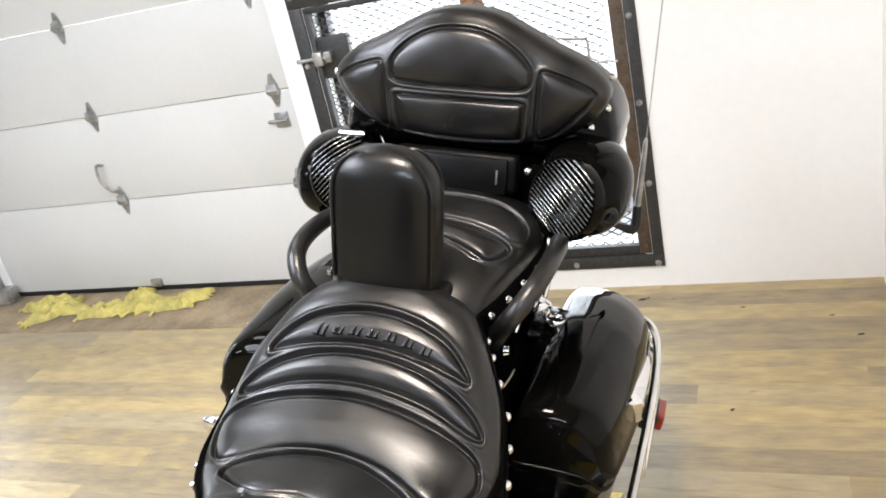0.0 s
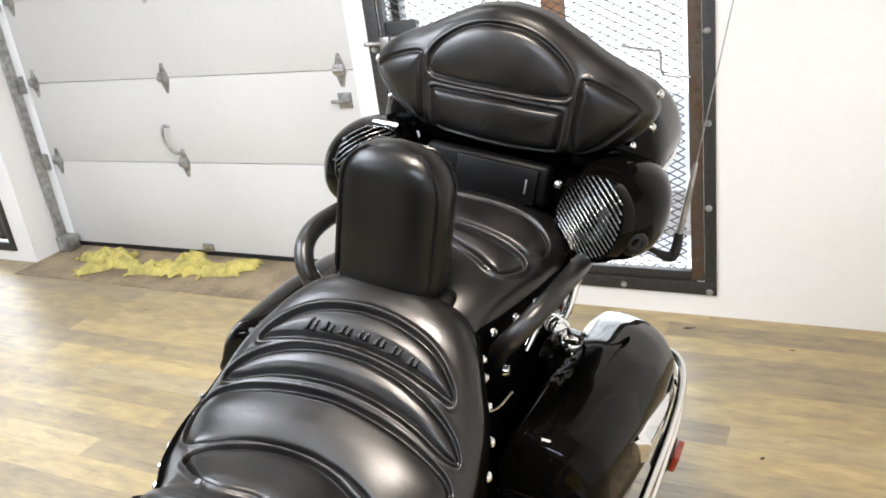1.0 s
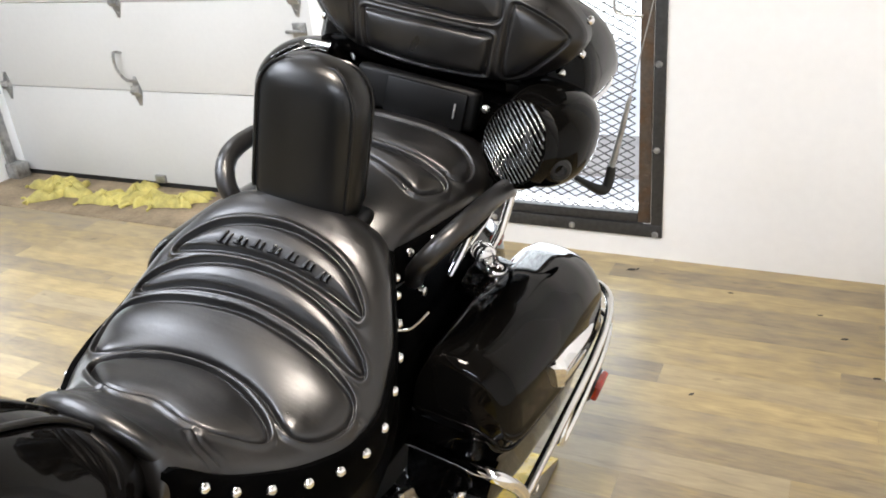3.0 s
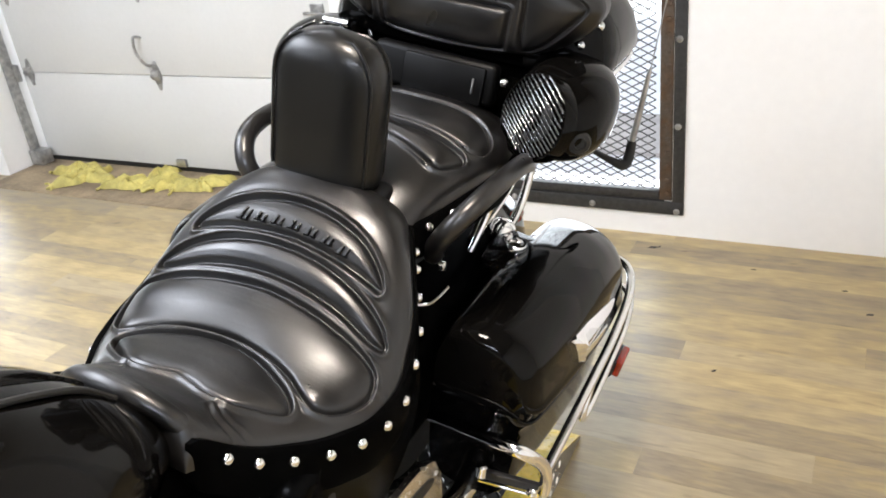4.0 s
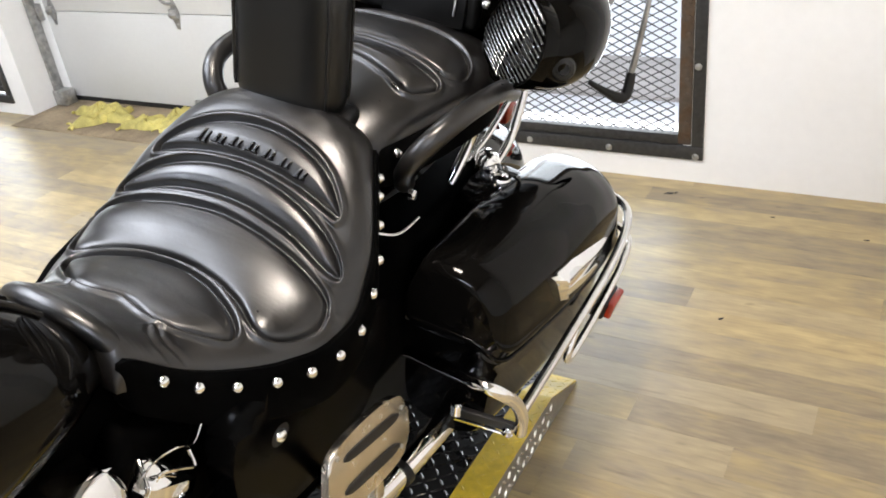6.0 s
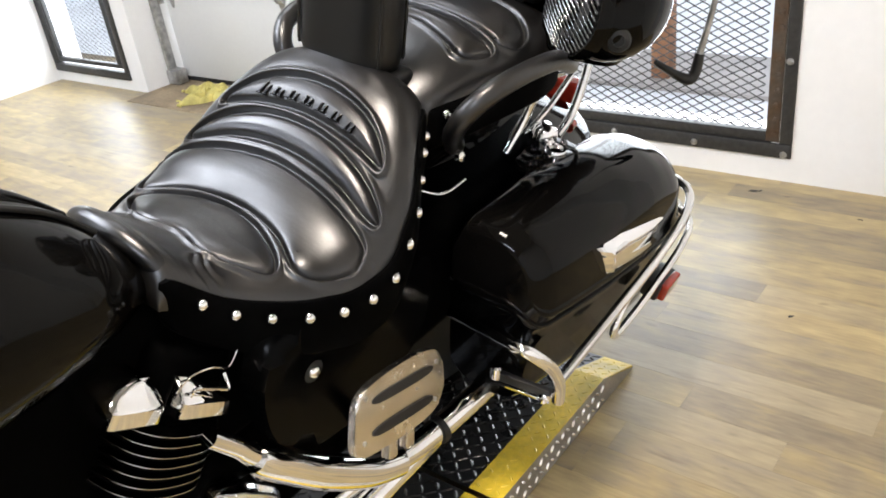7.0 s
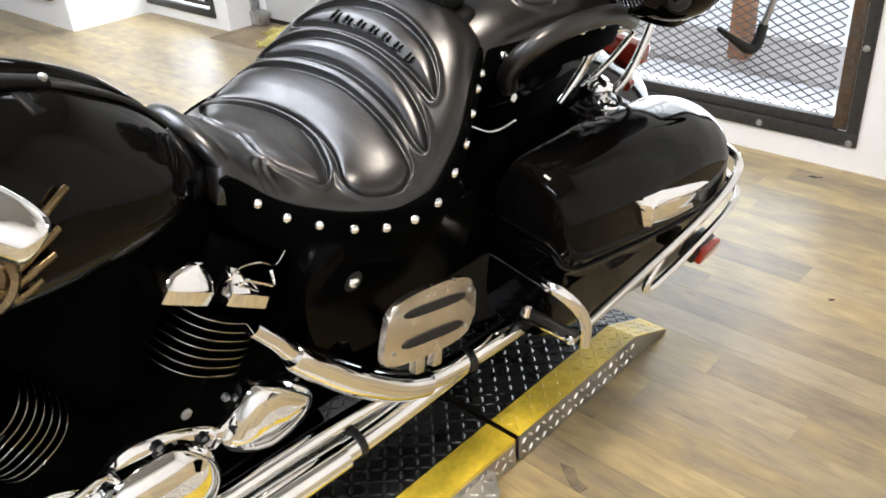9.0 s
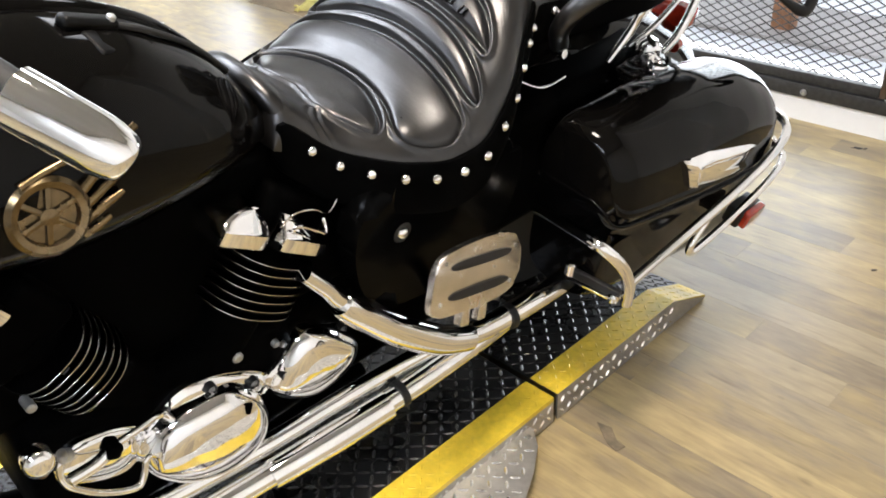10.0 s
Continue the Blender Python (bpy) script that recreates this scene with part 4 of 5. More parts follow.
def tank():
    spec = [(-2.50, 0.06, 0.78, 0.815), (-2.54, 0.10, 0.765, 0.865), (-2.60, 0.138, 0.75, 0.935), (-2.66, 0.160, 0.74, 0.982), (-2.73, 0.180, 0.735, 1.018), (-2.83, 0.198, 0.735, 1.048), (-2.95, 0.207, 0.75, 1.064), (-3.08, 0.20, 0.775, 1.067), (-3.22, 0.175, 0.82, 1.05), (-3.32, 0.12, 0.86, 1.02), (-3.36, 0.05, 0.90, 0.97)]
    dense = spline([(a, b, c) for a, b, c, _ in spec], 5)
    tops = spline([(a, d, 0) for a, b, c, d in spec], 5)
    rings = []
    for q, r in zip(dense, tops):
        y, w, lo, hi = q.x, q.y, q.z, r.y
        ring = []
        for k in range(44):
            a = 2 * math.pi * k / 44
            c, s = math.cos(a), math.sin(a)
            mid = lo + (hi - lo) * 0.38
            hh = (hi - mid) if s > 0 else (mid - lo)
            ring.append(Vector((w * math.copysign(abs(c) ** 0.92, c), y, mid + hh * math.copysign(abs(s) ** 0.95, s))))
        rings.append(ring)
    tk = part("fuel_tank", loft(rings), PAINT, bike, "gloss black fuel tank")
    part("console", tube([(0, -2.58, 0.905), (0, -2.66, 0.971), (0, -2.76, 1.016), (0, -2.90, 1.045), (0, -3.05, 1.056), (0, -3.2, 1.045)], [0.010, 0.018, 0.022, 0.028, 0.03, 0.03], 16, 6), PAINT, tk, "black tank console strip")
    part("tank_cap", lathe([(0.042, -0.01), (0.042, 0.012), (0.034, 0.02), (0, 0.022)], 26, pose(0, -3.02, 1.081, -4, 0, 0)), CHROME, tk, "chrome filler cap")
    br = part("cable_clamp", turned(box(-0.012, 0.012, -0.042, 0.042, -0.009, 0.010, 0.008, 4), pose(0.050, -2.757, 1.024, -22, 10, 6)), POUCH, tk, "black cable clamp on the tank")
    part("clamp_wing", turned(box(-0.010, 0.034, -0.026, 0.022, -0.012, 0.003, 0.005, 3), pose(0.066, -2.752, 1.012, -22, 26, 14)), POUCH, br)
    part("clamp_screw", lathe([(0.006, -0.004), (0.006, 0.004), (0.004, 0.006), (0, 0.006)], 12, pose(0.050, -2.727, 1.022, -22, 10, 0)), ZINC, br)
    part("cable", tube([(0.052, -2.72, 1.012), (0.053, -2.67, 0.988), (0.045, -2.61, 0.945), (0.04, -2.56, 0.89)], 0.0045, 8, 6), RUBBER, br)
    # tank badge as plain shapes
    n = Vector((0.97, 0, 0.24))
    m = Matrix.Translation((0.204, -2.912, 0.885)) @ n.to_track_quat("Z", "Y").to_matrix().to_4x4()
    badge = part("tank_badge", lathe([(0.034, -0.01), (0.047, -0.01), (0.050, 0.006), (0.044, 0.012), (0.036, 0.010), (0.033, 0.003)], 30, m), BRASS, tk, "ornate antique brass tank badge")
    for k in range(3):
        part("spoke", turned(box(-0.036, 0.036, -0.004, 0.004, 0.001, 0.008, 0.002), m @ pose(0, 0, 0, 0, 0, 60 * k + 15)), BRASS, badge)
    part("hub", lathe([(0.012, 0), (0.011, 0.009), (0, 0.012)], 16, m), BRASS, badge)
    for path, r in (([(0.04, 0.010), (0.075, 0.030), (0.11, 0.050), (0.135, 0.062)], 0.0075), ([(0.045, -0.005), (0.08, 0.008), (0.11, 0.020)], 0.007), ([(0.04, -0.022), (0.07, -0.014), (0.095, -0.008)], 0.0065), ([(0.03, -0.038), (0.05, -0.036), (0.07, -0.030)], 0.006), ([(-0.02, 0.045), (0.02, 0.052), (0.06, 0.055)], 0.0055)):
        n = len(path)
        part("wing_bar", tube([(0.209 - 0.10 * a - 0.25 * b, -2.912 + a, 0.885 + b) for a, b in path], [r * (1 - 0.35 * k / n) for k in range(n)], 10, 5), BRASS, badge)


tank()


def engine():
    eng = part("engine_block", box(-0.145, 0.145, -3.02, -2.40, 0.16, 0.46, 0.04, 3), ENGINE, bike, "black enamelled vee engine")
    # Filler block, blackens the gap between tank and engine.
    part("frame_filler", box(-0.10, 0.10, -3.12, -2.42, 0.44, 0.79, 0.04, 3), ENGINE, eng)
    part("frame_tube", tube([(0.07, -2.30, 0.06), (0.08, -2.6, 0.05), (0.08, -3.0, 0.07), (0.08, -3.2, 0.3), (0.06, -3.3, 0.7)], 0.02, 12, 6), ENGINE, eng)
    part("frame_tube", tube([(-0.07, -2.30, 0.06), (-0.08, -2.6, 0.05), (-0.08, -3.0, 0.07), (-0.08, -3.2, 0.3), (-0.06, -3.3, 0.7)], 0.02, 12, 6), ENGINE, eng)

    def cylinder(cx, cy, z0, lean, n, wide):
        m = Matrix.Translation((cx, cy, z0)) @ pose(0, 0, 0, lean, 0, 0)
        cyl = part("cylinder", lathe([(0.065, -0.12), (0.065, 0.15), (0, 0.15)], 28, m), ENGINE, eng)
        part("cylinder_head", turned(box(-0.085, 0.062, -0.075, 0.075, 0.12, 0.235, 0.02, 3), m), ENGINE, cyl)
        for k in range(n):
            z = 0.006 + k * 0.0168
            fin = part("fin", prism(ellipse(0.100, wide, 40, 2.7), 0.005, m @ pose(0, 0, z), 0.001, 1), ENGINE, cyl)
            ringed = [m @ Vector((a, b, z + 0.0052)) for a, b in ellipse(0.1002, wide + 0.0002, 40, 2.7)]
            part("fin_edge", tube(ringed + ringed[:1], 0.0009, 5, 1, smooth_path=False), FIN_EDGE, fin)
        return cyl

    for side in (1, -1):
        cylinder(side * 0.085, -2.619, 0.493, -33, 7, 0.092)
        cylinder(side * 0.080, -2.885, 0.515, 31, 7, 0.074)

    # polished rocker covers: an upright lower face, a roof that leans inward
    def cover(y, z, tilt, levels):
        rings = []
        turn = pose(0, 0, 0, tilt, 0, 0).to_3x3()
        for v, u0, u1, x in levels:
            ring = [(0.11, u0), (x - 0.012, u0), (x - 0.003, u0 + 0.003), (x, u0 + 0.010), (x, (u0 + u1) / 2), (x, u1 - 0.010), (x - 0.003, u1 - 0.003), (x - 0.012, u1), (0.11, u1)]
            rings.append([Vector((0, y, z)) + turn @ Vector((a, b, v)) for a, b in ring])
        return part("rocker_cover", loft(rings), CHROME, eng, "polished rocker cover")

    def roof(left, right, high):
        """Levels of a cover: upright to the crease, then a straight lean to the top."""
        out = [(0, left(0), right(0), 0.183), (0.003, left(0.003), right(0.003), 0.186), (0.0265, left(0.026), right(0.026), 0.187), (0.0275, left(0.0275), right(0.0275), 0.1855)]
        for k in range(1, 13):
            v = 0.0275 + (high - 0.0275) * k / 12
            out.append((v, left(v), right(v), 0.1855 - 0.027 * k / 12))
        return out

    def round_left(v):
        return -0.012 + (0 if v < 0.028 else 0.050 * ((v - 0.028) / 0.031) ** 2)

    def round_right(v):
        return 0.083 - 0.003 * v / 0.03 - (0 if v < 0.036 else 0.020 * ((v - 0.036) / 0.023) ** 2)

    round_top = roof(round_left, round_right, 0.062)
    cover(-2.677, 0.696, -32, round_top)
    c2 = cover(-2.578, 0.634, -34, roof(lambda v: -0.004, lambda v: 0.104 - 0.15 * v - (0 if v < 0.024 else 2.1 * (v - 0.024)), 0.057))
    cover(-3.05, 0.71, 25, round_top)
    part("cover_clip", tube([(0.170, -2.548, 0.640), (0.186, -2.544, 0.672), (0.186, -2.510, 0.648), (0.186, -2.488, 0.632), (0.175, -2.484, 0.655)], 0.0032, 8, 6), CHROME, c2)
    part("wire", tube([(0.17, -2.565, 0.672), (0.182, -2.545, 0.697), (0.185, -2.51, 0.690), (0.182, -2.48, 0.668), (0.175, -2.455, 0.680)], 0.0016, 8, 6), CHROME, c2)

    # bright crankcase covers
    def shell(name, outline, x0, depth, crest, bolts, label):
        """A bulged cover: stepped rim, then a body swelling to a crest along its length."""
        ring = np.array([(q.x, q.y) for q in spline([(a, b, 0) for a, b in outline], 6, closed=True)])
        mid = ring.mean(0)
        rings = []
        for k, d in ((1.012, -0.045), (1.012, 0.002), (1.0, 0.008), (0.992, 0.012), (0.985, 0.020), (0.96, 0.45), (0.90, 0.66), (0.80, 0.82), (0.66, 0.92), (0.48, 0.98), (0.25, 1.0), (0.02, 1.0)):
            pts = mid + (ring - mid) * k
            deep = d if k > 0.98 else depth * d
            off = (pts - mid) @ np.array(crest[:2])
            rings.append([Vector((x0 + deep - (crest[2] * max(-o, 0) * min(1, deep / depth) if k <= 0.98 else 0), float(p[0]), float(p[1]))) for p, o in zip(pts, off)])
        c = part(name, loft(rings), CHROME, eng, label)
        for y, z, x in bolts:
            # Dark ring stands in for the shaded recess round each bolt.
            seat_ring = lathe([(0.0105, -0.012), (0.0105, 0.002), (0.0095, 0.003), (0.0085, 0.0016), (0.0075, -0.006), (0, -0.006)], 16, pose(x, y, z, 0, 90, 0))
            b = part("bolt_seat", seat_ring, DARK_PLASTIC, c)
            part("bolt", lathe([(0.0068, -0.007), (0.0068, 0.0005), (0.005, 0.0025), (0.0035, 0.0025), (0.003, -0.001), (0, -0.001)], 6, pose(x, y, z, 0, 90, 0)), ZINC, b)
        return c

    crest = (0.45, 0.89, 0.10)
    shell("clutch_cover", [(-2.862, 0.290), (-2.805, 0.212), (-2.725, 0.172), (-2.650, 0.188), (-2.618, 0.252), (-2.632, 0.325), (-2.680, 0.380), (-2.735, 0.392), (-2.800, 0.388), (-2.850, 0.345)], 0.155, 0.062, crest,
          ((-2.808, 0.392, 0.172), (-2.722, 0.398, 0.172), (-2.640, 0.352, 0.172)), "polished chrome clutch cover")
    shell("clutch_rim", [(-2.850, 0.350), (-2.79, 0.410), (-2.733, 0.415), (-2.660, 0.385), (-2.600, 0.335), (-2.605, 0.288), (-2.65, 0.30), (-2.75, 0.33)], 0.135, 0.034, crest, (), "chrome clutch cover rim")
    shell("gear_cover", [(-2.604, 0.298), (-2.563, 0.246), (-2.505, 0.218), (-2.430, 0.240), (-2.398, 0.298), (-2.432, 0.352), (-2.483, 0.398), (-2.530, 0.412), (-2.570, 0.380), (-2.594, 0.338)], 0.150, 0.055, crest,
          ((-2.512, 0.383, 0.196), (-2.580, 0.340, 0.183), (-2.578, 0.302, 0.190), (-2.436, 0.352, 0.168)), "polished chrome gear case cover")
    part("inset", turned(box(-0.022, 0.022, -0.011, 0.011, -0.012, 0.0025, 0.003), pose(0.205, -2.690, 0.352, 0, 70, 0) @ pose(0, 0, 0, 0, 0, 60)), ENGINE, eng)
    shell("stator_cover", [(-2.99, 0.375), (-2.945, 0.325), (-2.885, 0.300), (-2.845, 0.335), (-2.845, 0.385), (-2.90, 0.420), (-2.96, 0.425)], 0.135, 0.030, crest, (), "polished front case cover")
    # gear linkage
    for pts, r in (([(0.222, -2.984, 0.444), (0.224, -2.962, 0.447), (0.224, -2.941, 0.450), (0.222, -2.915, 0.462)], 0.0105), ([(0.221, -2.915, 0.462), (0.219, -2.876, 0.464), (0.205, -2.831, 0.452), (0.185, -2.806, 0.400)], 0.0060)):
        part("linkage_rod", tube(pts, r, 12, 6), CHROME, eng, "chrome gear linkage rod")
    part("linkage_joint", turned(box(-0.016, 0.016, -0.011, 0.011, -0.012, 0.012, 0.005), pose(0.222, -2.918, 0.462, -30, 0, 0)), ENGINE, eng)
    # shift lever: a bent rod with a round foot peg
    lever = part("shift_lever", tube([(0.226, -2.984, 0.503), (0.229, -2.994, 0.490), (0.230, -2.996, 0.462), (0.230, -2.985, 0.432), (0.230, -2.945, 0.381), (0.228, -2.898, 0.348), (0.222, -2.880, 0.362), (0.216, -2.868, 0.386), (0.208, -2.850, 0.36), (0.205, -2.846, 0.32)], 0.0052, 10, 6), CHROME, eng, "bent chrome shift lever")
    part("lever_tip", lathe([(0.0, -0.012), (0.010, -0.008), (0.011, 0.006), (0, 0.012)], 14, pose(0.226, -2.982, 0.505, 50, 20, 0)), ZINC, lever)
    peg = part("foot_peg", tube([(0.235, -3.018, 0.548), (0.246, -3.020, 0.556), (0.264, -3.022, 0.562), (0.272, -3.023, 0.564)], [0.012, 0.021, 0.021, 0.012], 18, 4), CHROME, lever, "chrome capped foot peg")
    # Brass colour stands in for the yellow reflected in the stem.
    part("peg_stem", tube([(0.236, -3.014, 0.54), (0.244, -3.02, 0.512)], 0.007, 10, 1, smooth_path=False), BRASS, peg)
    for y, z, r in ((-2.655, 0.412, 0.011), (-2.576, 0.394, 0.008)):
        part("bolt", lathe([(r, -0.01), (r, 0.006), (r * 0.7, 0.009), (0, 0.009)], 8, pose(0.146, y, z, 0, 90, 0)), ZINC, eng)
    for y, z, r in ((-2.935, 0.60, 0.008), (-2.99, 0.56, 0.008)):
        part("bolt", lathe([(r, -0.02), (r, 0.004), (r * 0.7, 0.006), (0, 0.006)], 10, pose(0.165, y, z, 0, 90, 0)), ZINC, eng)


engine()


def exhaust():
    up = [(0.200, -2.545, 0.582), (0.210, -2.505, 0.532), (0.217, -2.470, 0.482), (0.235, -2.36, 0.365), (0.255, -2.26, 0.285), (0.27, -2.17, 0.245), (0.285, -2.06, 0.245), (0.30, -1.95, 0.262), (0.31, -1.80, 0.275)]
    ex = part("exhaust_pipe", tube(up, [0.016, 0.017, 0.019, 0.026, 0.026, 0.026, 0.026, 0.026, 0.026], 20, 8), CHROME, bike, "polished chrome exhaust pipe")
    part("heat_shield", tube([(0.215, -2.478, 0.488), (0.222, -2.45, 0.455), (0.242, -2.36, 0.362), (0.262, -2.26, 0.283), (0.276, -2.18, 0.248)], [0.026, 0.031, 0.034, 0.033, 0.030], 20, 8), CHROME, ex, "chrome heat shield")
    low = [(0.20, -3.05, 0.20), (0.21, -2.90, 0.16), (0.225, -2.72, 0.155), (0.243, -2.50, 0.165), (0.258, -2.33, 0.178), (0.27, -2.15, 0.205), (0.28, -2.05, 0.235)]
    lw = part("exhaust_pipe", tube(low, 0.026, 20, 8), CHROME, bike, "polished chrome exhaust pipe")
    part("heat_shield", tube([(0.232, -2.66, 0.156), (0.246, -2.52, 0.164), (0.258, -2.39, 0.174)], [0.030, 0.033, 0.031], 20, 8), CHROME, lw, "chrome heat shield")
    part("exhaust_pipe", tube([(0.16, -3.0, 0.215), (0.172, -2.85, 0.19), (0.188, -2.65, 0.185), (0.205, -2.45, 0.20), (0.225, -2.28, 0.215), (0.25, -2.15, 0.228)], 0.020, 18, 6), CHROME, bike, "polished inner exhaust pipe")
    for p, q in (((0.255, -2.36, 0.178), (0.256, -2.345, 0.179)), ((0.286, -2.07, 0.244), (0.288, -2.055, 0.2445))):
        part("clamp_band", tube([p, q], 0.0295, 20, 1, smooth_path=False), RUBBER, lw, "dark clamp band")
    muffler = part("muffler", tube([(0.30, -1.90, 0.265), (0.315, -1.75, 0.275), (0.325, -1.45, 0.29), (0.33, -1.05, 0.31)], [0.034, 0.045, 0.048, 0.048], 24, 6), CHROME, bike, "chrome silencer under the saddlebag")
    muffler["label"] = "chrome silencer under the saddlebag"


exhaust()


def floorboard(sx):
    out = [(q.x, q.y) for q in spline([(-0.122, -0.052, 0), (-0.05, -0.062, 0), (0.06, -0.060, 0), (0.118, -0.042, 0), (0.128, 0.0, 0), (0.112, 0.045, 0), (0.05, 0.060, 0), (-0.05, 0.056, 0), (-0.112, 0.04, 0), (-0.128, -0.005, 0)], 6, closed=True)]
    m = Matrix(((0, 0, sx, sx * 0.306), (1, 0, 0, -2.232), (0, 1, 0, 0.487), (0, 0, 0, 1))) @ pose(0, 0, 0, -14, 0, -15) @ Matrix.Diagonal((1, 1.13, 1, 1))
    b = part("passenger_floorboard", prism(out, 0.014, m, 0.005, 3), SATIN, bike, "satin metal folding passenger floorboard")
    for yy in (0.024, -0.028):
        slot = [(q[0], q[1]) for q in ellipse(0.088, 0.0085, 28, 3)]
        part("rubber_strip", prism(slot, 0.004, m @ pose(0.004, yy, 0.0125, 0, 0, 0), 0.002), RUBBER, b, "black rubber strip")
    for dx in (-0.02, 0.03):
        part("hinge_lug", turned(box(-0.012, 0.012, -0.045, 0.0, -0.014, 0.008, 0.004), m @ pose(dx, -0.05, 0.002)), SATIN, b)
    for dx, dy in ((-0.10, 0.035), (0.105, 0.03), (-0.105, -0.035), (0.10, -0.035)):
        part("screw", lathe([(0.004, 0), (0.004, 0.002), (0, 0.0025)], 8, m @ Matrix.Translation((dx, dy, 0.0135))), ZINC, b)
    part("pivot", tube([(sx * 0.22, -2.235, 0.36), (sx * 0.31, -2.225, 0.40)], 0.014, 12, 1, smooth_path=False), ENGINE, b)


floorboard(1)
floorboard(-1)


def side_cover(sx):
    out = [(-0.18, 0.06), (-0.17, -0.06), (-0.10, -0.15), (0.08, -0.17), (0.20, -0.10), (0.24, 0.02), (0.20, 0.12), (0.05, 0.13), (-0.12, 0.13)]
    out = [(q.x, q.y) for q in spline([(a, b, 0) for a, b in out], 6, closed=True)]
    m = Matrix(((0, 0, sx, sx * 0.17), (1, 0, 0, -2.27), (0, 1, 0, 0.565), (0, 0, 0, 1)))
    c = part("side_cover", prism(out, 0.055, m, 0.035, 5), SIDE_BLACK, bike, "gloss black side cover")
    for y, z, r in ((-2.347, 0.585, 0.013), (-2.19, 0.60, 0.008)):
        at = Matrix.Translation((sx * 0.222, y, z)) @ pose(0, 0, 0, 0, sx * 90, 0)
        bolt = part("cover_bolt", lathe([(r * 0.95, -0.004), (r * 0.95, 0.004), (r * 0.8, 0.009), (r * 0.45, 0.012), (0, 0.0128)], 20, at), CHROME, c)
        part("washer", lathe([(r * 0.9, -0.004), (r * 1.7, -0.004), (r * 1.6, 0.003), (r * 0.95, 0.0035)], 20, at), RUBBER, bolt, "black rubber washer")


side_cover(1)
side_cover(-1)


def chassis():
    part("rear_fender", tube([(0, -2.0, 0.58), (0, -1.75, 0.62), (0, -1.45, 0.58), (0, -1.2, 0.46), (0, -1.08, 0.32)], [0.12, 0.13, 0.13, 0.12, 0.10], 26, 8), PAINT, bike, "gloss black rear fender")
    # Added dark blocks close the gaps under the seats and keep them black.
    part("seat_base", box(-0.14, 0.14, -2.56, -1.62, 0.44, 0.70, 0.04, 3), ENGINE, bike, "dark frame under the seats")
    part("gearbox_filler", box(-0.135, 0.135, -2.46, -1.98, 0.15, 0.47, 0.04, 3), ENGINE, bike, "dark filler block in place of the gearbox behind the engine")
    part("subframe_filler", box(-0.208, 0.208, -2.10, -1.50, 0.40, 0.70, 0.04, 3), ENGINE, bike, "dark filler block in place of the rear frame between the bags")
    part("tail_lamp", turned(box(-0.07, 0.07, -0.03, 0.03, -0.03, 0.03, 0.012, 3), pose(0, -1.17, 0.62)), RED_LENS, bike, "red tail lamp")
    for sx in (1, -1):
        for path, r in (([(0.165, -1.70, 0.69), (0.178, -1.655, 0.765), (0.185, -1.635, 0.815), (0.188, -1.58, 0.838), (0.19, -1.45, 0.87)], 0.0095),
                        ([(0.185, -1.53, 0.66), (0.188, -1.465, 0.70), (0.19, -1.43, 0.765), (0.19, -1.40, 0.86)], 0.0105),
                        ([(0.150, -1.66, 0.70), (0.160, -1.60, 0.77), (0.165, -1.52, 0.82), (0.17, -1.42, 0.87)], 0.008),
                        ([(0.145, -1.62, 0.68), (0.165, -1.54, 0.735), (0.175, -1.46, 0.80)], 0.007)):
            part("trunk_bracket", tube([(sx * x, y, z) for x, y, z in path], r, 12, 6), CHROME, bike, "chrome trunk bracket tube")
        part("bracket_plate", turned(box(-0.03, 0.03, -0.05, 0.05, -0.006, 0.006, 0.003), pose(sx * 0.17, -1.55, 0.845, -14, sx * 20, 0)), CHROME, bike, "chrome bracket plate")
        part("bracket_boss", lathe([(0.028, -0.02), (0.030, 0.005), (0.022, 0.018), (0, 0.022)], 20, pose(sx * 0.20, -1.60, 0.715, -10, sx * 30, 0)), CHROME, bike, "chrome mounting boss")
        part("turn_lamp", lathe([(0.0, -0.016), (0.012, -0.013), (0.015, 0.010), (0, 0.017)], 18, pose(sx * 0.175, -1.43, 0.662, 90, 0, 0)), RED_LENS, bike, "red rear turn lamp")
        part("cable_sheath", tube([(sx * 0.17, -2.02, 0.76), (sx * 0.205, -1.98, 0.745), (sx * 0.22, -1.93, 0.76)], 0.0026, 8, 6), CHROME, bike)
    for y in (-1.62, -3.55):
        tyre = part("wheel", lathe([(0.22, -0.06), (0.30, -0.065), (0.325, -0.035), (0.33, 0), (0.325, 0.035), (0.30, 0.065), (0.22, 0.06)], 40, pose(0, y, 0.27, 0, 90, 0)), RUBBER, bike, "black tyre on a road wheel")
        part("rim", lathe([(0.04, -0.05), (0.05, -0.04), (0.20, -0.035), (0.225, -0.055), (0.225, 0.055), (0.20, 0.035), (0.05, 0.04), (0.04, 0.05)], 40, pose(0, y, 0.27, 0, 90, 0)), SATIN, tyre)
    part("fork", tube([(0.10, -3.54, 0.27), (0.10, -3.28, 1.05)], 0.027, 14, 1, smooth_path=False), CHROME, bike)
    part("fork", tube([(-0.10, -3.54, 0.27), (-0.10, -3.28, 1.05)], 0.027, 14, 1, smooth_path=False), CHROME, bike)
    part("front_fender", tube([(0, -3.95, 0.45), (0, -3.75, 0.62), (0, -3.5, 0.66), (0, -3.28, 0.58)], [0.07, 0.09, 0.09, 0.07], 20, 6), PAINT, bike, "gloss black front fender")
    part("side_stand", tube([(0.14, -2.62, 0.12), (0.25, -2.64, 0.03), (0.34, -2.66, -0.10)], 0.012, 10, 4), ENGINE, bike, "black side stand")
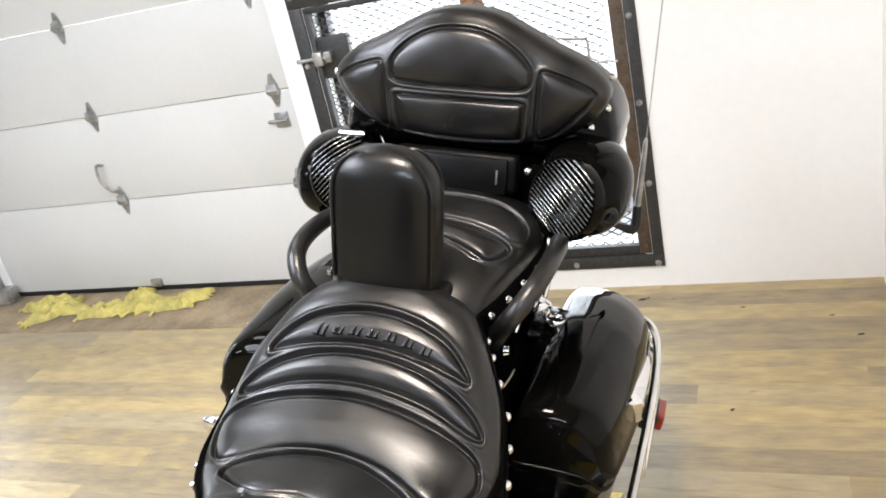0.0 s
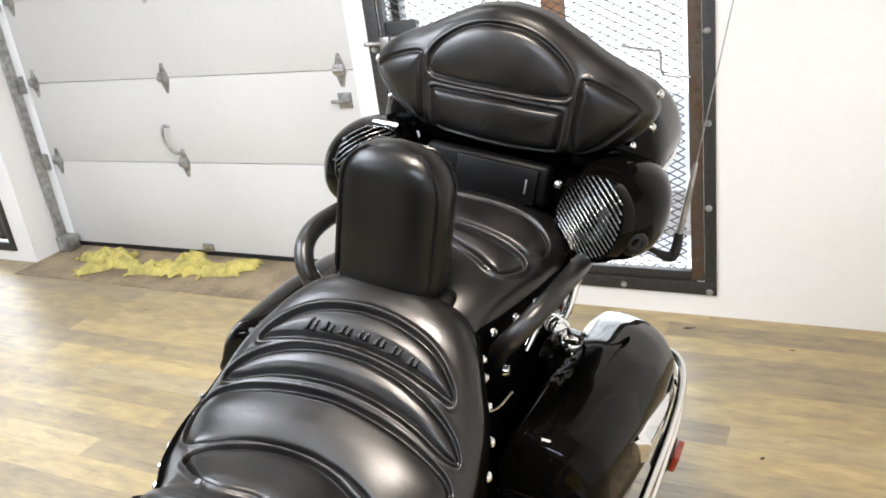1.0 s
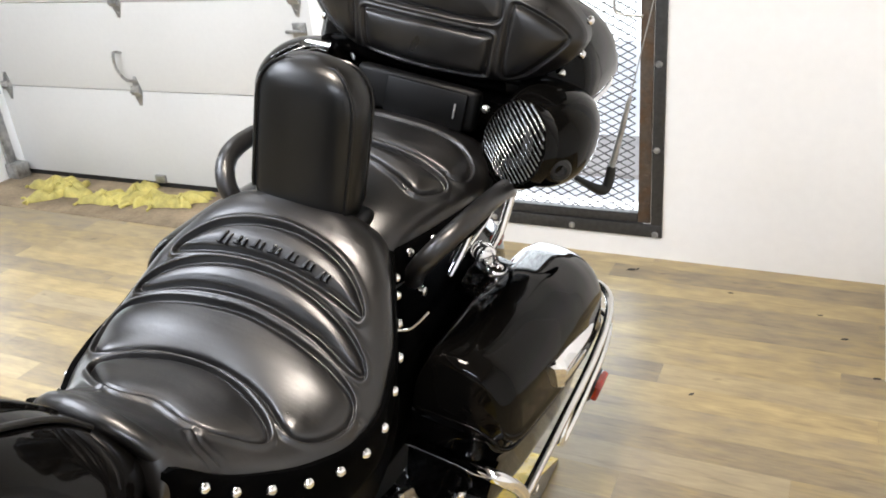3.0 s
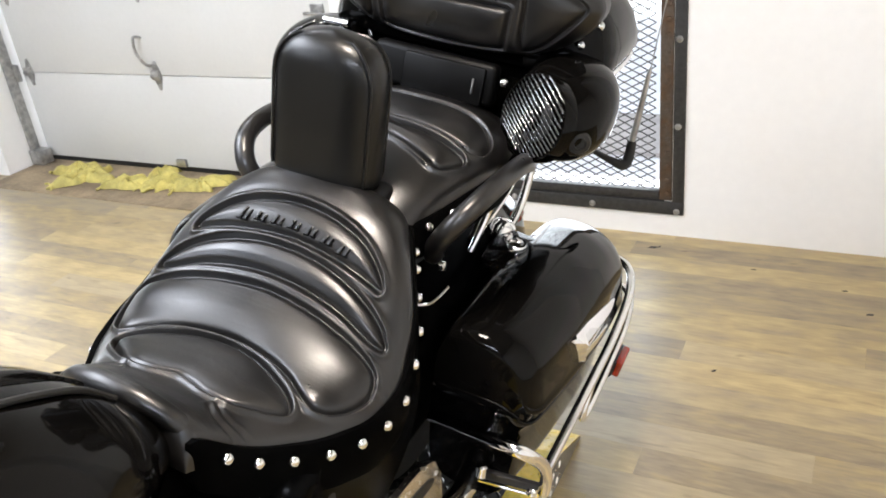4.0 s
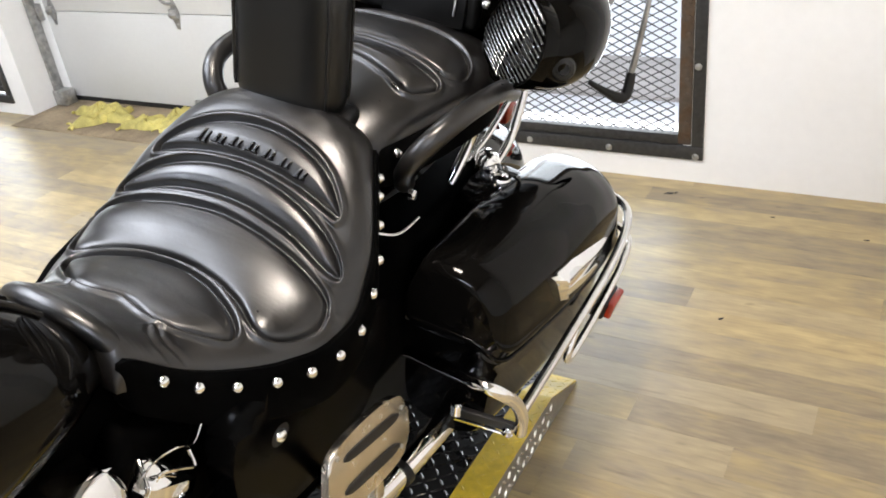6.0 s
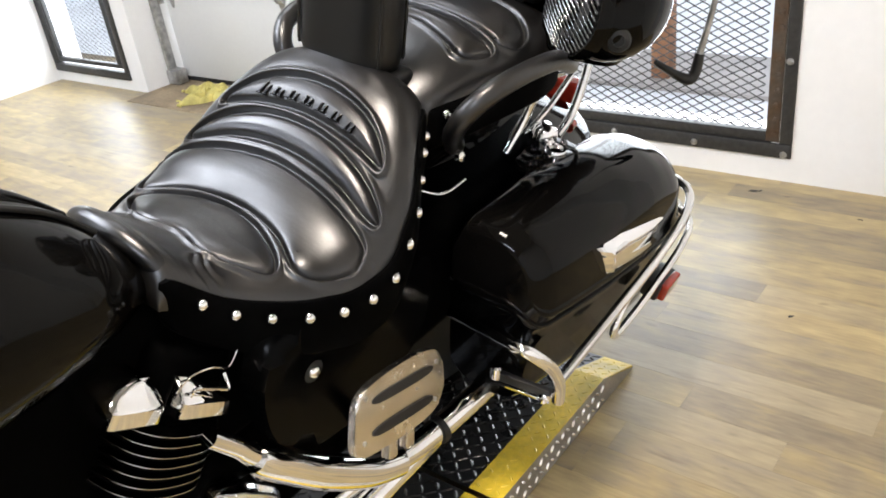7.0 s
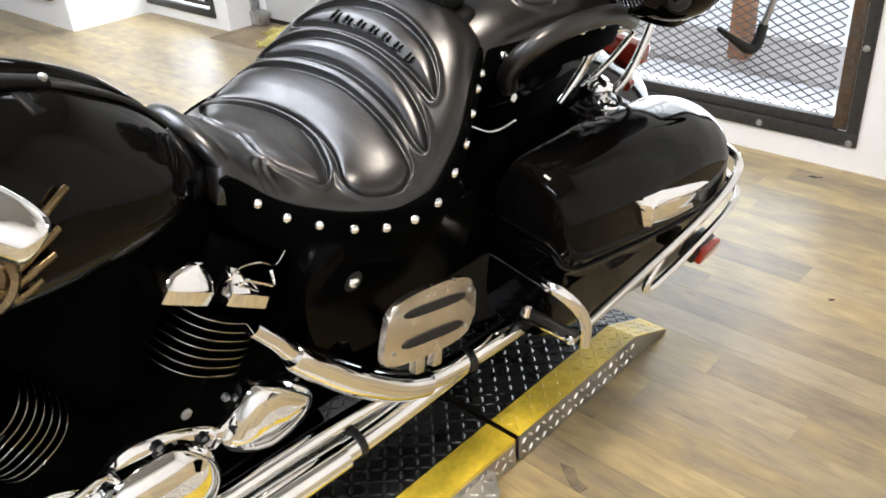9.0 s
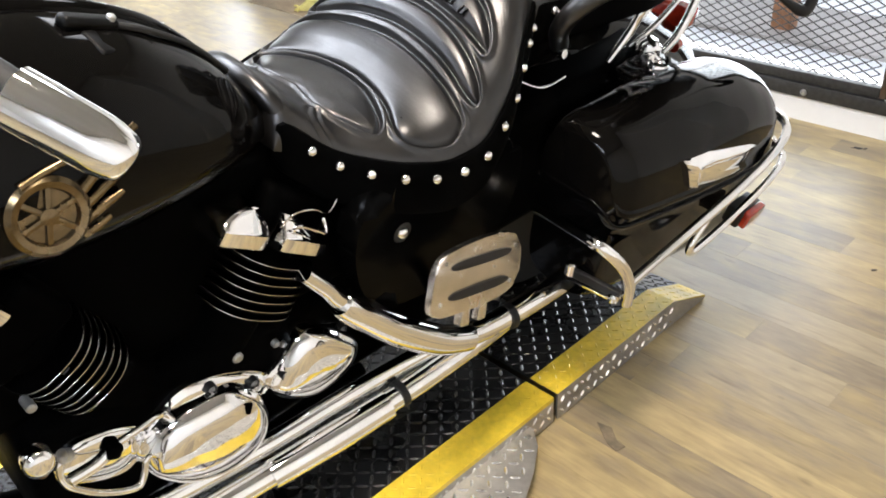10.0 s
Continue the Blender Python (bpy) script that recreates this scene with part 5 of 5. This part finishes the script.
    # antenna
    ant = part("antenna_base", tube([(0.30, -1.30, 0.815), (0.335, -1.26, 0.785), (0.362, -1.235, 0.770), (0.370, -1.222, 0.785), (0.369, -1.218, 0.83)], [0.006, 0.009, 0.014, 0.013, 0.011], 14, 6), RUBBER, bike, "black folding antenna base")
    part("antenna_sleeve", tube([(0.369, -1.218, 0.83), (0.371, -1.21, 0.90), (0.372, -1.205, 0.99), (0.373, -1.203, 1.01)], [0.0085, 0.0078, 0.006, 0.003], 14, 3), ZINC, ant, "grey tapered sleeve")
    part("antenna_whip", tube([(0.373, -1.204, 1.0), (0.378, -1.198, 1.5)], 0.0016, 8, 1, smooth_path=False), ZINC, ant, "thin steel whip")
    # handlebar
    bar = part("handlebar", tube([(0.0, -3.28, 1.18), (0.12, -3.28, 1.20), (0.22, -3.20, 1.24), (0.33, -3.07, 1.235), (0.45, -2.985, 1.178)], 0.014, 12, 6), CHROME, bike, "chrome handlebar")
    part("grip", tube([(0.30, -3.10, 1.245), (0.38, -3.03, 1.22), (0.452, -2.982, 1.178)], 0.021, 16, 6), RUBBER, bar, "black rubber grip")
    part("grip_end", tube([(0.448, -2.985, 1.183), (0.470, -2.970, 1.171), (0.502, -2.948, 1.153), (0.517, -2.938, 1.145), (0.521, -2.935, 1.142)], [0.0255, 0.0255, 0.0245, 0.0195, 0.009], 28, 5), CHROME, bar, "chrome grip end")
    part("handlebar", tube([(0.0, -3.28, 1.18), (-0.12, -3.28, 1.20), (-0.22, -3.20, 1.24), (-0.33, -3.07, 1.235), (-0.45, -2.985, 1.178)], 0.014, 12, 6), CHROME, bike, "chrome handlebar")
    part("windshield_fairing", tube([(0, -3.45, 0.95), (0, -3.42, 1.15), (0, -3.36, 1.30)], [0.16, 0.22, 0.16], 24, 6), PAINT, bike, "black front fairing")


chassis()

# ---------- gloves on the threshold ----------
def glove(x, y, turn, flip, seed):
    rng = random.Random(seed)
    root = thing("work_glove", "crumpled yellow work glove lying on the concrete", "glove", group="gloves on the threshold", at=pose(x, y, 0.008, 0, 0, turn) @ Matrix.Diagonal((0.95, 0.9, 1.0, 1)))
    n, m = 96, 14
    lobes = [(a + rng.uniform(-0.06, 0.06), rng.uniform(0.055, 0.095), 0.085) for a in (-0.50, -0.20, 0.10, 0.38)]
    lobes += [(1.15 * flip, 0.06, 0.13), (math.pi, 0.085, 0.40), (-math.pi, 0.085, 0.40)]
    verts = []
    for i in range(m):
        r = 0.02 + 0.98 * i / (m - 1)
        for j in range(n):
            a = -math.pi + 2 * math.pi * j / n
            reach = 0.075 + sum(h * math.exp(-((a - c) / w) ** 2) for c, h, w in lobes)
            x, y = 1.15 * r * reach * math.cos(a), r * reach * math.sin(a)
            fold = 0.010 * math.sin(46 * x + 30 * y + seed) + 0.008 * math.sin(70 * y - 25 * x + 2 * seed) + 0.006 * math.sin(9 * a + seed)
            z = (0.046 + fold) * math.sqrt(max(1 - r ** 2.6, 0)) + 0.0015
            verts.append((x + 0.3 * fold, y + 0.012 * math.sin(22 * x + seed), z))
    grid_mesh("glove_leather", verts, m, n, CLOTH, root, closed=True)
    cuff = [Vector((-0.175 + 0.012 * math.sin(k * 1.3 + seed), -0.06 + 0.12 * k / 8, 0.012 + 0.008 * math.sin(k * 1.1 + seed))) for k in range(9)]
    part("cuff_hem", tube(cuff, 0.007, 8, 3), CLOTH, root)
    return root


for gx, gy, ga, gf, gs in ((-3.50, 0.02, 10, 1, 1), (-3.28, -0.02, 160, -1, 2), (-2.98, -0.08, 20, 1, 3), (-2.72, -0.02, 200, 1, 4), (-2.52, 0.0, 35, -1, 5), (-3.38, -0.08, 60, 1, 6), (-2.86, 0.03, 100, -1, 7)):
    glove(gx, gy, ga, gf, gs)


# ---------- small marks and fittings ----------
def floor_chip(x, y, size, turn, seed):
    rng = random.Random(seed)
    out = [(size * (0.6 + 0.6 * rng.random()) * math.cos(2 * math.pi * k / 9), 0.45 * size * (0.4 + 0.8 * rng.random()) * math.sin(2 * math.pi * k / 9)) for k in range(9)]
    bm = prism(out, 0.0012, pose(x, y, 0.0002, 0, 0, turn))
    tagged(link("floor_chip", bm, RUBBER, smooth=False), "small dark chip in the plank floor", "floor chip", group="chips in the floor")


for cx, cy, cs, ct, ck in ((-0.067, -0.115, 0.022, 20, 1), (-0.045, -0.105, 0.010, 70, 2), (0.332, -0.205, 0.010, 0, 3), (0.728, -0.424, 0.014, 30, 4), (0.644, -0.285, 0.010, 0, 5), (0.306, -0.887, 0.011, 50, 6), (0.825, -0.634, 0.016, 10, 7)):
    floor_chip(cx, cy, cs, ct, ck)
PEEL = material("lifted floor film", (0.20, 0.155, 0.10), 0.6, vary=0.3, scale=20)
tagged(link("floor_peel", prism([(-0.05, 0.0), (-0.02, 0.022), (0.02, 0.012), (0.045, 0.02), (0.05, -0.006), (0.02, -0.012), (-0.015, -0.006)], 0.002, pose(0.135, -1.95, 0.0003, 0, 0, -25)), PEEL, smooth=False), "torn curl of floor film beside the lift", "floor tear")
wb = thing("wall_box", "black metal box fixed low on the white wall", "wall box")
part("housing", box(-5.62, -5.16, -0.745, -0.70, 0.20, 0.50, 0.008), DARK_PLASTIC, wb)
part("lid", box(-5.60, -5.18, -0.752, -0.744, 0.22, 0.48, 0.003), RUBBER, wb)

# ---------- motorcycle lift ----------
def lift():
    root = thing("motorcycle_lift", "low motorcycle lift of tread plate, black deck with yellow edges", "motorcycle lift")
    xl, xr, z, sw = -0.84, 0.013, 0.08, 0.085
    hinge, knee, tip, front = -1.99, -1.49, -1.325, -4.4
    deck = part("deck", box(xl + sw, xr - sw, front, hinge - 0.008, z - 0.012, z), BLACK_PLATE, root, smooth=False)
    part("edge_stripe", box(xr - sw, xr, front, hinge - 0.008, z - 0.012, z + 0.0006), YELLOW_PLATE, root, "yellow painted edge", smooth=False)
    part("edge_stripe", box(xl, xl + sw, front, hinge - 0.008, z - 0.012, z + 0.0006), YELLOW_PLATE, root, "yellow painted edge", smooth=False)
    part("side_skirt", box(xr - 0.006, xr, front, hinge - 0.008, 0.004, z - 0.012), ALUMINIUM, root, "bare aluminium skirt", smooth=False)
    part("side_skirt", box(xl, xl + 0.006, front, hinge - 0.008, 0.004, z - 0.012), ALUMINIUM, root, "bare aluminium skirt", smooth=False)

    def ramp(x0, x1, name, mat, dz, label=""):
        prof = [(hinge + 0.006, 0), (hinge + 0.006, z + dz), (knee, z + dz), (tip, 0.014 + dz), (tip, 0.002), (knee, z - 0.012), (hinge + 0.02, z - 0.012), (hinge + 0.02, 0)]
        bm = bmesh.new()
        loft([[Vector((x, y, zz)) for y, zz in prof[1:6]] for x in (x0, x1)], bm=bm)
        return part(name, bm, mat, root, label, smooth=False)

    ramp(xl + sw, xr - sw, "ramp", BLACK_PLATE, 0)
    ramp(xr - sw, xr, "ramp_stripe", YELLOW_PLATE, 0.0006, "yellow painted edge")
    ramp(xl, xl + sw, "ramp_stripe", YELLOW_PLATE, 0.0006, "yellow painted edge")
    for x in (xr - 0.005, xl):
        bm = bmesh.new()
        loft([[Vector((xx, y, zz)) for y, zz in ((hinge + 0.006, 0.003), (hinge + 0.006, z - 0.001), (knee, z - 0.001), (tip, 0.008), (tip + 0.0, 0.003))] for xx in (x, x + 0.0055)], bm=bm)
        part("ramp_skirt", bm, ALUMINIUM, root, "bare aluminium skirt", smooth=False)
    part("hinge_gap", box(xl + 0.01, xr - 0.01, hinge - 0.01, hinge + 0.008, z - 0.05, z - 0.018), RUBBER, root)

    # a side wing of bare tread plate
    out = [(0.0, 0.0), (0.012, 0.0), (0.05, -0.03), (0.09, -0.09), (0.13, -0.17), (0.17, -0.30), (0.17, -1.2), (0.0, -1.2)]
    part("side_wing", prism(out, 0.004, pose(xr, -2.085, 0.046, 0, 7, 0)), WING, root, "bare aluminium side wing", smooth=False)
    part("screw", lathe([(0, 0.004), (0.006, 0.003), (0.007, 0)], 10, pose(xr + 0.02, -2.11, 0.048)), ZINC, root)

    # raised treads, alternately turned
    def treads(name, mat, x0, x1, y0, y1, place, step=0.0255, size=1.0, inside=None):
        verts, faces = [], []
        nx, ny = int((x1 - x0) / step), int((y1 - y0) / step)
        for i in range(nx):
            for j in range(ny):
                cx, cy = x0 + (i + 0.5) * (x1 - x0) / nx, y0 + (j + 0.5) * (y1 - y0) / ny
                if inside and not inside(cx, cy):
                    continue
                a = radians(45 if (i + j) % 2 else -45)
                d, s = (math.cos(a), math.sin(a)), (-math.sin(a), math.cos(a))
                k = len(verts)
                for u, v, h in ((-0.0150, 0, 0), (-0.006, -0.0042, 0), (0.006, -0.0042, 0), (0.0150, 0, 0), (0.006, 0.0042, 0), (-0.006, 0.0042, 0), (-0.009, 0, 0.0023), (0.009, 0, 0.0023)):
                    verts.append(place(cx + size * (u * d[0] + v * s[0]), cy + size * (u * d[1] + v * s[1]), h))
                faces += [(k, k + 1, k + 6), (k + 1, k + 2, k + 7, k + 6), (k + 2, k + 3, k + 7), (k + 3, k + 4, k + 7), (k + 4, k + 5, k + 6, k + 7), (k + 5, k, k + 6)]
        me = bpy.data.meshes.new(name)
        me.from_pydata(verts, [], faces)
        me.materials.append(mat)
        ob = new(name, me)
        ob.parent = root
        return tagged(ob, kind="stuff")

    slope = (0.014 - z) / (tip - knee)

    def top(x, y, h):
        return (x, y, (z if y < knee else z + (y - knee) * slope) + h + 0.0007)

    treads("treads", TREAD_EDGE, xl + sw, xr - sw, front + 0.4, hinge - 0.012, top)
    treads("treads", TREAD_EDGE, xl + sw, xr - sw, hinge + 0.01, tip - 0.01, top)
    treads("treads", YELLOW_PLATE, xr - sw + 0.002, xr - 0.002, front + 0.4, hinge - 0.012, lambda x, y, h: top(x, y, h * 0.35), step=0.026, size=0.64)
    treads("treads", YELLOW_PLATE, xr - sw + 0.002, xr - 0.002, hinge + 0.01, tip - 0.01, lambda x, y, h: top(x, y, h * 0.7), step=0.026, size=0.64)
    treads("treads", BRIGHT_TREAD, 0.004, z - 0.006, hinge + 0.01, knee, lambda x, y, h: (xr + 0.0006 + 1.5 * h, y, x), step=0.0255, size=0.8)
    treads("treads", BRIGHT_TREAD, 0.012, z - 0.016, -2.9, hinge - 0.012, lambda x, y, h: (xr + 0.0003 + h, y, x), step=0.0255, size=0.8)
    wing = pose(xr, -2.085, 0.046, 0, 7, 0)
    treads("treads", BRIGHT_TREAD, 0.004, 0.168, -0.9, -0.014, lambda x, y, h: tuple(wing @ Vector((x, y, 0.0042 + h))), size=0.85, inside=lambda x, y: poly_distance(np.array([[x, y]]), out)[0] < -0.011)
    return root


lift()

# ---------- wood-look floor ----------
def plank_material():
    """Printed oak boards: ochre to grey-brown from board to board, streaked along their length, with dark lines and knots."""
    m = bpy.data.materials.new("weathered oak plank")
    m.use_nodes = True
    nt = m.node_tree
    b = nt.nodes["Principled BSDF"]

    def node(kind, **sockets):
        n = nt.nodes.new(kind)
        for k, v in sockets.items():
            n.inputs[k.replace("_", " ")].default_value = v
        return n

    def math_node(op, a, c):
        n = nt.nodes.new("ShaderNodeMath")
        n.operation = op
        for k, v in enumerate((a, c)):
            if isinstance(v, (int, float)):
                n.inputs[k].default_value = v
            else:
                nt.links.new(v, n.inputs[k])
        return n.outputs[0]

    def spread(value, lo, hi, a=0.0, c=1.0):
        n = node("ShaderNodeMapRange", From_Min=lo, From_Max=hi, To_Min=a, To_Max=c)
        nt.links.new(value, n.inputs["Value"])
        return n.outputs[0]

    def blend(fac, a, c, mode="MIX"):
        n = nt.nodes.new("ShaderNodeMix")
        n.data_type, n.blend_type = "RGBA", mode
        for socket, v in (("Factor", fac), ("A", a), ("B", c)):
            if isinstance(v, (int, float, tuple)):
                n.inputs[socket].default_value = v
            else:
                nt.links.new(v, n.inputs[socket])
        return n.outputs["Result"]

    co, info, geo = nt.nodes.new("ShaderNodeTexCoord"), nt.nodes.new("ShaderNodeObjectInfo"), nt.nodes.new("ShaderNodeNewGeometry")
    own = math_node("ADD", info.outputs["Random"], geo.outputs["Random Per Island"])
    shift = nt.nodes.new("ShaderNodeVectorMath")
    shift.operation = "MULTIPLY_ADD"
    nt.links.new(own, shift.inputs[0])
    shift.inputs[1].default_value = (37.0, 53.0, 0.0)
    nt.links.new(co.outputs["Object"], shift.inputs[2])

    def streaks(sx, sy, detail, twist=0.0):
        stretch = node("ShaderNodeMapping", Scale=(sx, sy, 1.0))
        nt.links.new(shift.outputs[0], stretch.inputs["Vector"])
        n = node("ShaderNodeTexNoise", Scale=1.0, Detail=detail, Distortion=twist)
        nt.links.new(stretch.outputs[0], n.inputs["Vector"])
        return n.outputs["Fac"]

    broad = streaks(7.5, 19.0, 7, 0.2)
    grain = streaks(12.0, 95.0, 6, 0.3)
    lines = streaks(5.0, 42.0, 3, 0.25)
    knots = streaks(9.0, 17.0, 1)
    tone = math_node("FRACT", math_node("MULTIPLY", own, 7.31), 0.0)
    hue = math_node("FRACT", math_node("MULTIPLY", own, 13.7), 0.0)
    # how far a spot leans from ochre to grey-brown
    lean = math_node("ADD", math_node("MULTIPLY", spread(broad, 0.28, 0.72), 0.56), math_node("MULTIPLY", tone, 0.44))
    ramp = nt.nodes.new("ShaderNodeValToRGB")
    e = ramp.color_ramp.elements
    e[0].position, e[0].color = 0.10, (0.455, 0.350, 0.174, 1)
    e[1].position, e[1].color = 0.95, (0.215, 0.172, 0.116, 1)
    e.new(0.42).color = (0.368, 0.281, 0.143, 1)
    e.new(0.66).color = (0.292, 0.230, 0.142, 1)
    nt.links.new(lean, ramp.inputs["Fac"])
    col = blend(math_node("MULTIPLY", spread(hue, 0.62, 1.0), 0.45), ramp.outputs["Color"], (0.285, 0.250, 0.200, 1.0))
    col = blend(spread(lines, 0.60, 0.74, 0.0, 0.38), col, (0.105, 0.078, 0.048, 1.0))
    col = blend(spread(knots, 0.735, 0.80, 0.0, 0.45), col, (0.070, 0.050, 0.032, 1.0))
    hsv = nt.nodes.new("ShaderNodeHueSaturation")
    nt.links.new(col, hsv.inputs["Color"])
    nt.links.new(math_node("MULTIPLY", spread(grain, 0.3, 0.7, 0.87, 1.10), spread(tone, 0.0, 1.0, 1.04, 0.94)), hsv.inputs["Value"])
    nt.links.new(hsv.outputs["Color"], b.inputs["Base Color"])
    nt.links.new(spread(grain, 0.3, 0.7, 0.35, 0.49), b.inputs["Roughness"])
    bp = node("ShaderNodeBump", Strength=0.12, Distance=0.001)
    nt.links.new(grain, bp.inputs["Height"])
    nt.links.new(bp.outputs["Normal"], b.inputs["Normal"])
    return m


def floor():
    oak = plank_material()
    joint = material("brown floor joint", (0.20, 0.155, 0.09), 0.7, vary=0.2)
    root = tagged(link("floor", box(-9.0, 5.0, -9.0, 0.42, -0.06, -0.0010), joint, smooth=False), "worn wood-look plank floor in yellow and grey tones", "floor", kind="structure")
    w, length = 0.112, 1.22
    rng = random.Random(5)
    me = bpy.data.meshes.new("plank")
    bm = box(0.0002, length - 0.0002, 0.0002, w - 0.0002, -0.006, 0.0)
    bm.to_mesh(me)
    bm.free()
    me.materials.append(oak)
    verts, faces = [], []
    row, y = 0, 0.04 - w
    while y > -9.0:
        x = -9.0 - rng.random() * length
        while x < 5.0:
            clear = not (x + length > 0.85 and y + w > -0.64 and x > 0.2) or x + length < 0.9
            near = -5.6 < x < 1.3 and y > -3.3
            if near:
                p = new("plank", me)
                p.parent = root
                p.location = (x, y, 0)
            else:
                k = len(verts)
                for dz in (-0.006, 0.0):
                    xa, xb, ya = max(x, -9.0) + 0.0003, min(x + length, 5.0) - 0.0003, max(y, -9.0) + 0.0003
                    verts += [(xa, ya, dz), (xb, ya, dz), (xb, y + w - 0.0003, dz), (xa, y + w - 0.0003, dz)]
                faces += [(k + 4, k + 5, k + 6, k + 7), (k, k + 1, k + 5, k + 4), (k + 2, k + 3, k + 7, k + 6), (k + 1, k + 2, k + 6, k + 5), (k + 3, k, k + 4, k + 7)]
            x += length
        y -= w
        row += 1
    rest = bpy.data.meshes.new("planks")
    rest.from_pydata(verts, [], faces)
    rest.materials.append(oak)
    ob = new("planks", rest)
    ob.parent = root
    tagged(ob, kind="stuff")


floor()
